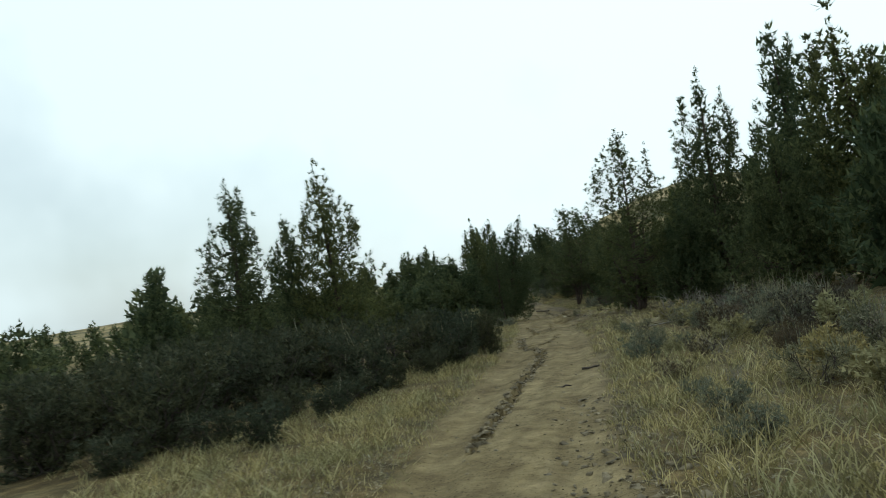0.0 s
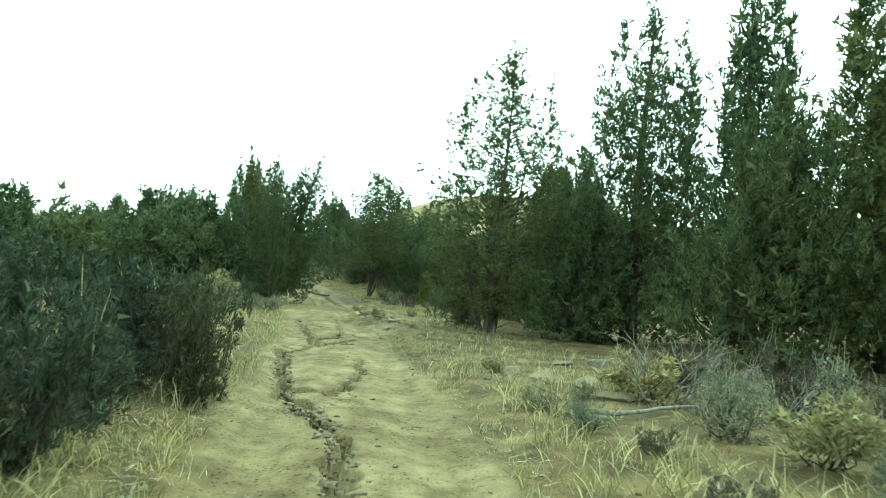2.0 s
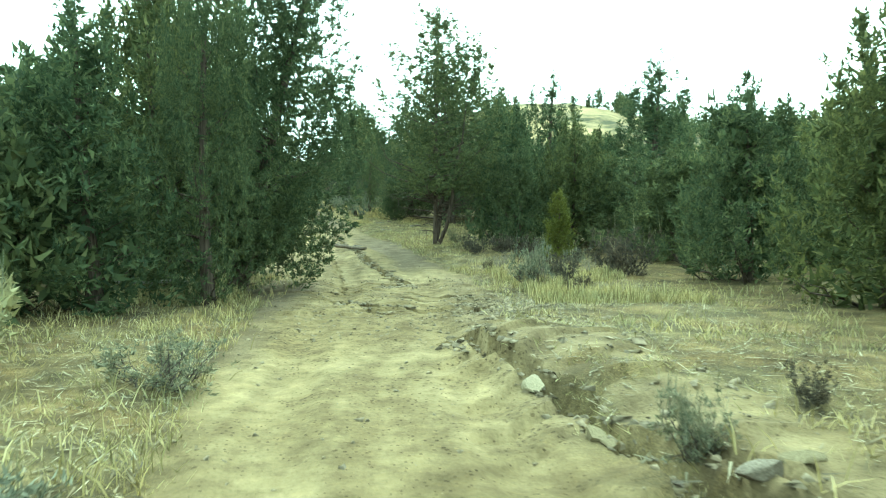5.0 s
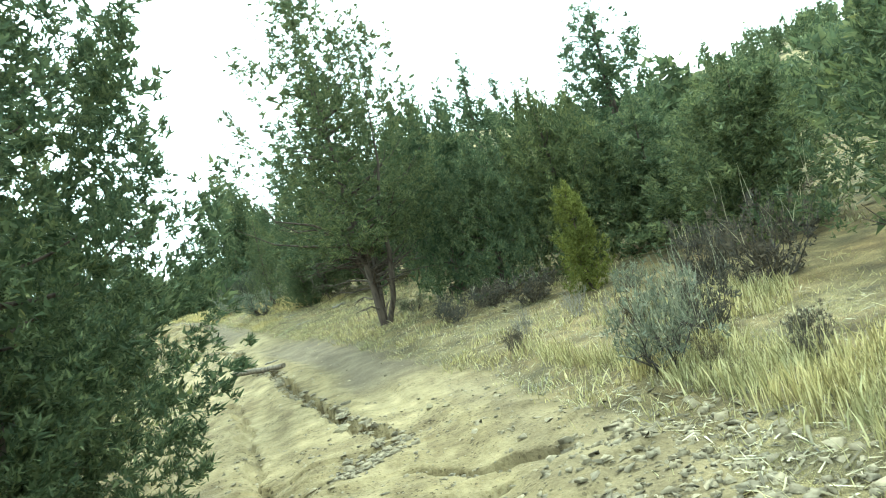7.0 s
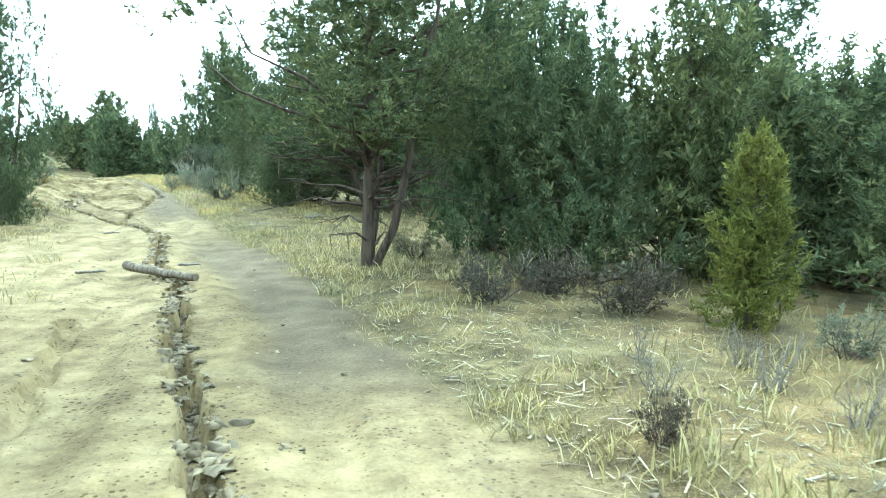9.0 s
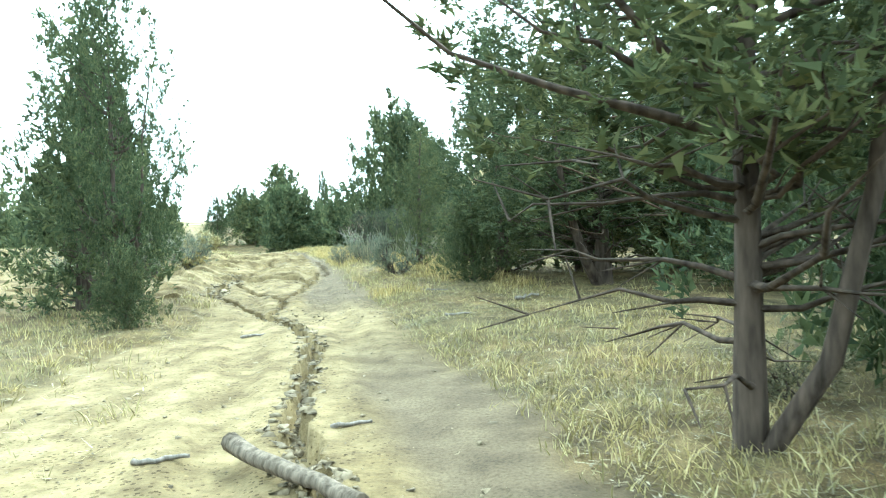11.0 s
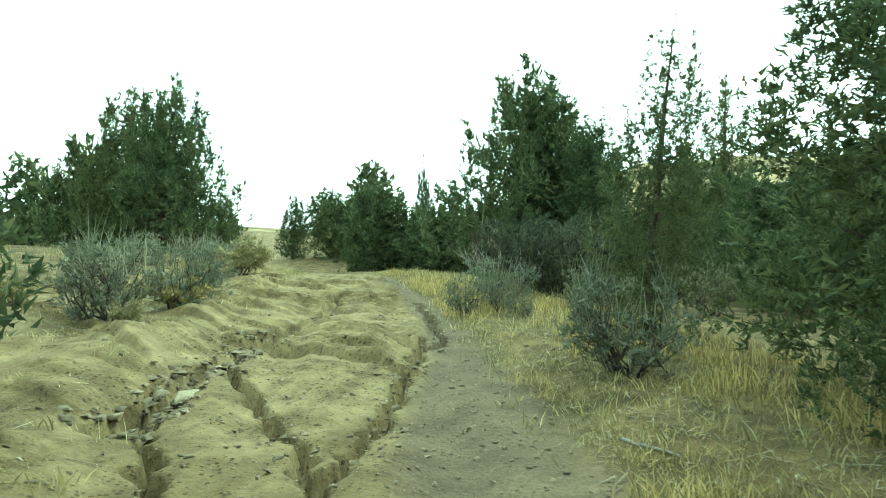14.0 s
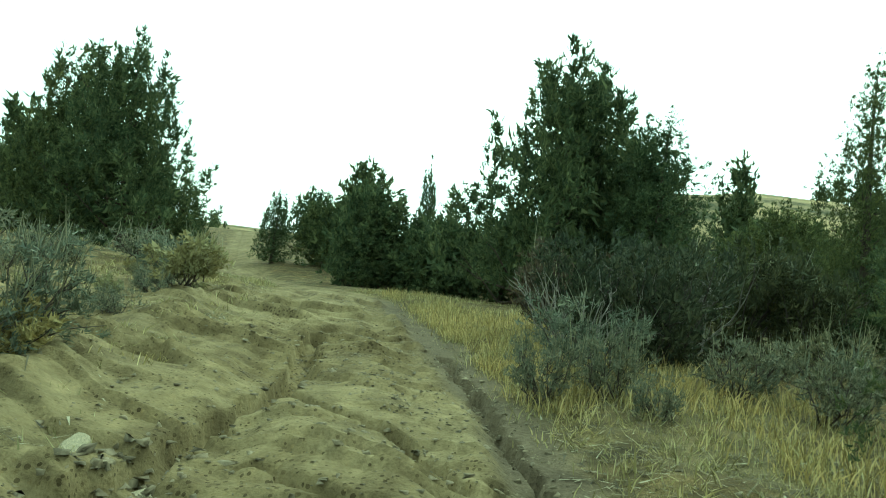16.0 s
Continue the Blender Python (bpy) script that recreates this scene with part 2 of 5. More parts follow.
def soil_and_shade(x, y):
    """Dark ground: the turned-over lane beside the slabs, and soil and duff with juniper shade painted in."""
    u = x - road_x(y)
    wob = 0.25 * fbm(x * 0.9, y * 0.9, 77, 3)
    a = step(-0.1, 0.18, u - lane_edge(y) + 0.4 * wob) * step(24, 27, y) * (1 - step(42, 46, y))
    # strip beside the open juniper: dark soil with the tree's shadow painted in
    b = step(0.35, 0.8, u + wob) * step(10.5, 12.5, y) * (1 - step(18, 23, y))
    c = step(0.9, 1.3, u + wob) * (1 - step(9, 12, y)) * step(-36, -33, y) * 0.35
    # brown duff, darkened for the shade under the junipers on the left
    d = step(1.0, 1.5, -u + wob) * step(0, 2, y) * (1 - step(8, 9.5, y))
    return np.clip(np.maximum(np.maximum(np.maximum(a, b), c) * (1 - step(1.9, 2.6, u)), d), 0, 1)


def height(x, y):
    return float(land(x, y)[0][0])


# ---- materials ----
def material(name, rough=0.9, metal=0.0, spec=0.2):
    m = bpy.data.materials.new(name)
    m.use_nodes = True
    n, l = m.node_tree.nodes, m.node_tree.links
    p = n["Principled BSDF"]
    p.inputs["Roughness"].default_value, p.inputs["Metallic"].default_value = rough, metal
    p.inputs["Specular IOR Level"].default_value = spec
    return m, n, l, p


def noise_tex(n, l, scale, detail=4.0, rough=0.6, coords="Object"):
    t = n.new("ShaderNodeTexNoise")
    t.inputs["Scale"].default_value, t.inputs["Detail"].default_value, t.inputs["Roughness"].default_value = scale, detail, rough
    c = n.new("ShaderNodeTexCoord")
    l.new(c.outputs[coords], t.inputs["Vector"])
    return t


def colour_ramp(n, l, source, stops):
    r = n.new("ShaderNodeValToRGB")
    e = r.color_ramp.elements
    while len(e) < len(stops):
        e.new(0.5)
    for k, (pos, col) in enumerate(stops):
        e[k].position, e[k].color = pos, (*col, 1)
    l.new(source, r.inputs["Fac"])
    return r.outputs["Color"]


def blend(n, l, fac, a, b, kind="MIX"):
    m = n.new("ShaderNodeMix")
    m.data_type, m.blend_type = "RGBA", kind
    for s, v in ((0, fac), (6, a), (7, b)):
        if isinstance(v, (float, int)):
            m.inputs[s].default_value = v
        elif isinstance(v, tuple):
            m.inputs[s].default_value = (*v, 1)
        else:
            l.new(v, m.inputs[s])
    return m.outputs[2]


def relief(n, l, p, source, strength=0.4, distance=0.02):
    b = n.new("ShaderNodeBump")
    b.inputs["Strength"].default_value, b.inputs["Distance"].default_value = strength, distance
    l.new(source, b.inputs["Height"])
    l.new(b.outputs["Normal"], p.inputs["Normal"])


def ground_material():
    m, n, l, p = material("dry_earth", 0.95, 0, 0.1)
    big, mid, fine = noise_tex(n, l, 0.35, 3), noise_tex(n, l, 2.2, 5), noise_tex(n, l, 38, 4, 0.7)
    dirt = colour_ramp(n, l, mid.outputs["Fac"], [(0.28, (0.128, 0.1, 0.051)), (0.5, (0.21, 0.168, 0.088)), (0.75, (0.305, 0.248, 0.136))])
    damp = colour_ramp(n, l, big.outputs["Fac"], [(0.4, (0.72, 0.70, 0.66)), (0.6, (1.0, 1.0, 1.0))])
    dirt = blend(n, l, 0.8, dirt, damp, "MULTIPLY")
    grit = colour_ramp(n, l, fine.outputs["Fac"], [(0.35, (0.58, 0.56, 0.52)), (0.52, (1.0, 1.0, 1.0)), (0.72, (1.25, 1.23, 1.16))])
    clods = colour_ramp(n, l, noise_tex(n, l, 7, 5, 0.65).outputs["Fac"], [(0.36, (0.55, 0.53, 0.49)), (0.5, (1, 1, 1)), (0.64, (1.24, 1.22, 1.16))])
    # soft streaks drawn out along the track by wheels and water
    long = n.new("ShaderNodeMapping")
    long.inputs["Scale"].default_value = (3.2, 0.35, 1.0)
    wheel = n.new("ShaderNodeTexNoise")
    wheel.inputs["Scale"].default_value, wheel.inputs["Detail"].default_value = 1.0, 5.0
    where = n.new("ShaderNodeTexCoord")
    l.new(where.outputs["Object"], long.inputs["Vector"])
    l.new(long.outputs[0], wheel.inputs["Vector"])
    dirt = blend(n, l, 0.75, dirt, colour_ramp(n, l, wheel.outputs["Fac"], [(0.36, (0.74, 0.72, 0.69)), (0.5, (1, 1, 1)), (0.66, (1.12, 1.11, 1.08))]), "MULTIPLY")
    dirt = blend(n, l, 0.45, dirt, clods, "MULTIPLY")
    dirt = blend(n, l, 0.35, dirt, grit, "MULTIPLY")
    cell = n.new("ShaderNodeTexVoronoi")
    cell.inputs["Scale"].default_value = 21.0
    spot = n.new("ShaderNodeTexCoord")
    l.new(spot.outputs["Object"], cell.inputs["Vector"])
    sown = n.new("ShaderNodeMath")
    sown.operation = "MULTIPLY_ADD"
    sown.inputs[1].default_value, sown.inputs[2].default_value = -0.8, 0.64
    l.new(noise_tex(n, l, 1.1, 3, 0.6).outputs["Fac"], sown.inputs[0])
    crumb = n.new("ShaderNodeMath")
    crumb.operation = "LESS_THAN"
    l.new(cell.outputs["Distance"], crumb.inputs[0])
    l.new(sown.outputs[0], crumb.inputs[1])
    shade = colour_ramp(n, l, cell.outputs["Color"], [(0.0, (0.3, 0.285, 0.26)), (0.6, (0.6, 0.58, 0.54)), (1.0, (1.5, 1.47, 1.4))])
    dirt = blend(n, l, crumb.outputs[0], dirt, blend(n, l, 1.0, dirt, shade, "MULTIPLY"))
    turf = colour_ramp(n, l, mid.outputs["Fac"], [(0.3, (0.05, 0.042, 0.023)), (0.5, (0.112, 0.093, 0.046)), (0.72, (0.21, 0.172, 0.084))])
    straw = noise_tex(n, l, 95, 3, 0.8)
    strewn = colour_ramp(n, l, straw.outputs["Fac"], [(0.38, (0.45, 0.42, 0.4)), (0.52, (1, 1, 1)), (0.66, (1.9, 1.8, 1.6))])
    turf = blend(n, l, 0.85, turf, strewn, "MULTIPLY")
    duff = colour_ramp(n, l, noise_tex(n, l, 0.8, 4, 0.65).outputs["Fac"], [(0.4, (1, 1, 1)), (0.62, (1.15, 0.8, 0.55))])
    turf = blend(n, l, 0.3, turf, duff, "MULTIPLY")
    far = colour_ramp(n, l, noise_tex(n, l, 0.09, 6, 0.75).outputs["Fac"], [(0.4, (0.06, 0.06, 0.03)), (0.5, (0.21, 0.17, 0.085)), (0.62, (0.33, 0.26, 0.13))])
    # dark lane earth, plus juniper shade painted as the same colour
    soil_shade = n.new("ShaderNodeAttribute")
    soil_shade.attribute_name = "soil_shade"
    dark = colour_ramp(n, l, mid.outputs["Fac"], [(0.3, (0.08, 0.063, 0.04)), (0.7, (0.155, 0.125, 0.078))])
    dirt = blend(n, l, soil_shade.outputs["Fac"], dirt, blend(n, l, 0.8, dark, grit, "MULTIPLY"))
    at = n.new("ShaderNodeAttribute")
    at.attribute_name = "bare"
    hill = n.new("ShaderNodeAttribute")
    hill.attribute_name = "hill"
    turf = blend(n, l, hill.outputs["Fac"], turf, far)
    l.new(blend(n, l, at.outputs["Fac"], turf, dirt), p.inputs["Base Color"])
    bump = n.new("ShaderNodeMath")
    bump.operation = "ADD"
    l.new(noise_tex(n, l, 30, 3, 0.55).outputs["Fac"], bump.inputs[0])
    l.new(noise_tex(n, l, 9, 5, 0.62).outputs["Fac"], bump.inputs[1])
    lumps = n.new("ShaderNodeMath")
    lumps.operation = "MULTIPLY_ADD"
    lumps.inputs[1].default_value = 0.25
    l.new(crumb.outputs[0], lumps.inputs[0])
    l.new(bump.outputs[0], lumps.inputs[2])
    # thin broken layers in the hard slabs
    flat = n.new("ShaderNodeMapping")
    flat.inputs["Scale"].default_value, flat.inputs["Rotation"].default_value = (0.9, 3.4, 1.0), (0, 0, 0.2)
    layer = n.new("ShaderNodeTexNoise")
    layer.inputs["Scale"].default_value, layer.inputs["Detail"].default_value, layer.inputs["Roughness"].default_value = 1.0, 5.0, 0.55
    l.new(where.outputs["Object"], flat.inputs["Vector"])
    l.new(flat.outputs[0], layer.inputs["Vector"])
    count = n.new("ShaderNodeMath")
    count.operation = "SNAP"
    count.inputs[1].default_value = 0.055
    l.new(layer.outputs["Fac"], count.inputs[0])
    firm = n.new("ShaderNodeAttribute")
    firm.attribute_name = "hard"
    scale = n.new("ShaderNodeMath")
    scale.operation = "MULTIPLY"
    l.new(count.outputs[0], scale.inputs[0])
    l.new(firm.outputs["Fac"], scale.inputs[1])
    total = n.new("ShaderNodeMath")
    total.operation = "MULTIPLY_ADD"
    total.inputs[1].default_value = 9.0
    l.new(scale.outputs[0], total.inputs[0])
    l.new(lumps.outputs[0], total.inputs[2])
    relief(n, l, p, total.outputs[0], 0.6, 0.026)
    return m


def leaf_material(name, dark, mid, pale, through=0.25, spread=0.25):
    """Leaves: each spray has its own shade, each plant too."""
    m, n, l, p = material(name, 0.75, 0, 0.15)
    geo, info = n.new("ShaderNodeNewGeometry"), n.new("ShaderNodeObjectInfo")
    col = colour_ramp(n, l, geo.outputs["Random Per Island"], [(0.0, dark), (0.55, mid), (1.0, pale)])
    patch = noise_tex(n, l, 1.3, 2)
    col = blend(n, l, spread * 2, col, colour_ramp(n, l, patch.outputs["Fac"], [(0.35, (0.66, 0.72, 0.7)), (0.65, (1.25, 1.15, 0.95))]), "MULTIPLY")
    own = colour_ramp(n, l, info.outputs["Random"], [(0.0, (0.85, 0.92, 0.95)), (0.5, (1, 1, 1)), (1.0, (1.18, 1.08, 0.88))])
    col = blend(n, l, 1.0, col, own, "MULTIPLY")
    l.new(col, p.inputs["Base Color"])
    tr = n.new("ShaderNodeBsdfTranslucent")
    l.new(col, tr.inputs["Color"])
    mix = n.new("ShaderNodeMixShader")
    mix.inputs[0].default_value = through
    l.new(p.outputs[0], mix.inputs[1])
    l.new(tr.outputs[0], mix.inputs[2])
    l.new(mix.outputs[0], n["Material Output"].inputs["Surface"])
    return m


def bark_material(name, dark, pale):
    m, n, l, p = material(name, 0.9, 0, 0.1)
    c = n.new("ShaderNodeTexCoord")
    s = n.new("ShaderNodeMapping")
    s.inputs["Scale"].default_value = (22, 22, 3)
    t = n.new("ShaderNodeTexNoise")
    t.inputs["Scale"].default_value, t.inputs["Detail"].default_value = 1.0, 6
    l.new(c.outputs["Object"], s.inputs["Vector"])
    l.new(s.outputs[0], t.inputs["Vector"])
    l.new(colour_ramp(n, l, t.outputs["Fac"], [(0.3, dark), (0.7, pale)]), p.inputs["Base Color"])
    relief(n, l, p, t.outputs["Fac"], 0.8, 0.02)
    return m


def stone_material(name, dark, pale):
    m, n, l, p = material(name, 0.88, 0, 0.2)
    t = noise_tex(n, l, 9, 6, 0.65)
    geo, info = n.new("ShaderNodeNewGeometry"), n.new("ShaderNodeObjectInfo")
    col = colour_ramp(n, l, t.outputs["Fac"], [(0.3, dark), (0.7, pale)])
    own = colour_ramp(n, l, geo.outputs["Random Per Island"], [(0, (0.7, 0.7, 0.7)), (1, (1.2, 1.18, 1.12))])
    l.new(blend(n, l, 1.0, col, own, "MULTIPLY"), p.inputs["Base Color"])
    relief(n, l, p, t.outputs["Fac"], 0.6, 0.02)
    return m


EARTH = ground_material()
JUNIPER = leaf_material("juniper_foliage", (0.046, 0.062, 0.032), (0.09, 0.113, 0.055), (0.16, 0.174, 0.082), 0.36)
YOUNG = leaf_material("young_juniper_foliage", (0.07, 0.085, 0.022), (0.13, 0.145, 0.036), (0.2, 0.2, 0.055))
SAGE = leaf_material("sage_foliage", (0.1, 0.108, 0.075), (0.185, 0.19, 0.135), (0.29, 0.285, 0.205), 0.15)
DUSK = leaf_material("bitterbrush_foliage", (0.05, 0.042, 0.034), (0.09, 0.078, 0.058), (0.15, 0.125, 0.09), 0.15)
BRUSH = leaf_material("dark_brush_foliage", (0.035, 0.042, 0.028), (0.065, 0.075, 0.045), (0.11, 0.115, 0.07), 0.2)
STALK = leaf_material("sage_stalks", (0.15, 0.15, 0.10), (0.25, 0.245, 0.17), (0.36, 0.34, 0.23), 0.1)
GOLD = leaf_material("rabbitbrush_foliage", (0.19, 0.17, 0.085), (0.3, 0.27, 0.14), (0.41, 0.37, 0.2), 0.2)
STRAW = leaf_material("dry_grass_blades", (0.15, 0.125, 0.055), (0.38, 0.325, 0.155), (0.64, 0.555, 0.32), 0.3, 0.3)
LITTER = leaf_material("plant_litter", (0.055, 0.045, 0.032), (0.18, 0.15, 0.09), (0.43, 0.385, 0.27), 0.05)
BARK = bark_material("juniper_bark", (0.03, 0.024, 0.019), (0.125, 0.097, 0.075))
RED_BARK = bark_material("reddish_bare_wood", (0.05, 0.036, 0.025), (0.15, 0.105, 0.07))
TWIG = bark_material("dark_twigs", (0.035, 0.03, 0.026), (0.12, 0.10, 0.085))
DEAD = bark_material("bleached_wood", (0.12, 0.108, 0.09), (0.33, 0.30, 0.255))
OLD = bark_material("old_brown_wood", (0.07, 0.058, 0.042), (0.24, 0.2, 0.15))
CLOD = stone_material("earth_clods", (0.11, 0.09, 0.05), (0.26, 0.22, 0.13))
STONE = stone_material("tan_stone", (0.1, 0.081, 0.05), (0.26, 0.22, 0.145))
PALE_STONE = stone_material("pale_stone", (0.2, 0.175, 0.115), (0.38, 0.335, 0.225))
DARK_STONE = stone_material("grey_brown_stone", (0.09, 0.075, 0.058), (0.27, 0.235, 0.18))


# ---- mesh helpers ----
def mesh_from(name, verts, tris, mat, smooth=False):
    """verts (n, 3); tris (m, 3 or 4)."""
    me = bpy.data.meshes.new(name)
    verts, tris = np.asarray(verts, np.float32), np.asarray(tris, np.int32)
    k = tris.shape[1]
    me.vertices.add(len(verts))
    me.vertices.foreach_set("co", verts.ravel())
    me.loops.add(tris.size)
    me.loops.foreach_set("vertex_index", tris.ravel())
    me.polygons.add(len(tris))
    me.polygons.foreach_set("loop_start", np.arange(0, tris.size, k, dtype=np.int32))
    me.polygons.foreach_set("loop_total", np.full(len(tris), k, np.int32))
    if smooth:
        me.polygons.foreach_set("use_smooth", np.ones(len(tris), bool))
    me.update(calc_edges=True)
    me.materials.append(mat)
    return me


def part_of(name, me, parent, label=""):
    ob = new(name, me)
    ob.parent = parent
    return tagged(ob, label) if label else ob


def tube(points, radii, sides=6):
    """A tapered tube along points: verts and quads."""
    p = np.asarray(points, float)
    d = np.gradient(p, axis=0)
    d /= np.linalg.norm(d, axis=1)[:, None] + 1e-9
    ref = np.where(np.abs(d[:, 2:3]) > 0.9, np.array([[1.0, 0, 0]]), np.array([[0, 0, 1.0]]))
    a = np.cross(d, ref)
    a /= np.linalg.norm(a, axis=1)[:, None] + 1e-9
    b = np.cross(d, a)
    t = np.linspace(0, 2 * np.pi, sides, endpoint=False)
    v = p[:, None] + np.asarray(radii)[:, None, None] * (np.cos(t)[None, :, None] * a[:, None] + np.sin(t)[None, :, None] * b[:, None])
    i, j = np.meshgrid(np.arange(len(p) - 1), np.arange(sides), indexing="ij")
    k = (j + 1) % sides
    q = np.stack([i * sides + j, i * sides + k, (i + 1) * sides + k, (i + 1) * sides + j], -1).reshape(-1, 4)
    return v.reshape(-1, 3), q


def joined(pieces):
    vs, fs, at = [], [], 0
    for v, f in pieces:
        vs.append(v)
        fs.append(f + at)
        at += len(v)
    return np.concatenate(vs), np.concatenate(fs)


def unit(v):
    return v / (np.linalg.norm(v, axis=-1, keepdims=True) + 1e-9)


def blades(rng, base, way, length, width):
    """Pointed leaf sprays, one triangle each."""
    side = unit(np.cross(way, rng.normal(size=way.shape)))
    half = side * (width * 0.5)[:, None]
    low = base + way * (length * rng.uniform(0.0, 0.3, len(base)))[:, None]
    tip = base + way * length[:, None] + side * (0.3 * width * rng.normal(size=len(base)))[:, None]
    v = np.stack([base - half, low + half, tip], 1).reshape(-1, 3)
    return v, np.arange(len(v)).reshape(-1, 3)


def tufts(rng, centres, ways, size, count, wide, loose=0.5):
    """Clumps of leaf sprays round centres."""
    n = len(centres)
    c = np.repeat(centres, count, 0) + rng.normal(size=(n * count, 3)) * np.repeat(size, count)[:, None] * 0.22
    w = unit(np.repeat(ways, count, 0) + loose * rng.normal(size=(n * count, 3)))
    ln = np.repeat(size, count) * rng.uniform(0.55, 1.1, n * count)
    return blades(rng, c, w, ln, ln * wide * rng.uniform(0.7, 1.3, n * count))


# ---- the ground: one sheet to the horizon ----
def ground_sheet():
    inner = np.arange(-2.4, 2.41, 0.036)
    out = 2.4 + 0.08 * (1.2 ** np.arange(1, 125) - 1) / 0.2
    out = out[out < 1500]
    us = np.concatenate([-out[::-1], inner, out])
    ys = np.concatenate([-40 - np.cumsum(0.3 * 1.12 ** np.arange(60))[::-1], np.arange(-40, -28, 0.12), np.arange(-28, -18, 0.07), np.arange(-18, -7, 0.05), np.arange(-7, 1, 0.07), np.arange(1, 9, 0.038), np.arange(9, 22, 0.07), np.arange(22, 33, 0.038), np.arange(33, 40, 0.05),
                         40 + np.cumsum(0.1 * 1.045 ** np.arange(150))])
    ys = ys[(ys > -1500) & (ys < 2500)]
    U, Y = np.meshgrid(us, ys)
    X = U + road_x(Y)
    Z, B, H = land(X.ravel(), Y.ravel())
    nr, nc = U.shape
    v = np.stack([X.ravel(), Y.ravel(), Z], 1)
    i, j = np.meshgrid(np.arange(nr - 1), np.arange(nc - 1), indexing="ij")
    q = np.stack([i * nc + j, i * nc + j + 1, (i + 1) * nc + j + 1, (i + 1) * nc + j], -1).reshape(-1, 4)
    me = mesh_from("ground", v, q, EARTH, True)
    a = me.attributes.new("bare", "FLOAT", "POINT")
    a.data.foreach_set("value", B.astype(np.float32))
    k = me.attributes.new("hard", "FLOAT", "POINT")
    k.data.foreach_set("value", H.astype(np.float32))
    d = me.attributes.new("soil_shade", "FLOAT", "POINT")
    d.data.foreach_set("value", soil_and_shade(X.ravel(), Y.ravel()).astype(np.float32))
    h = me.attributes.new("hill", "FLOAT", "POINT")
    h.data.foreach_set("value", (step(25, 70, np.abs(U.ravel()) + np.maximum(0, Y.ravel() - 60))).astype(np.float32))
    ob = new("ground", me)
    return tagged(ob, "dry tan dirt track with rills, ruts and grassy verges", "ground", kind="structure")


ground_sheet()


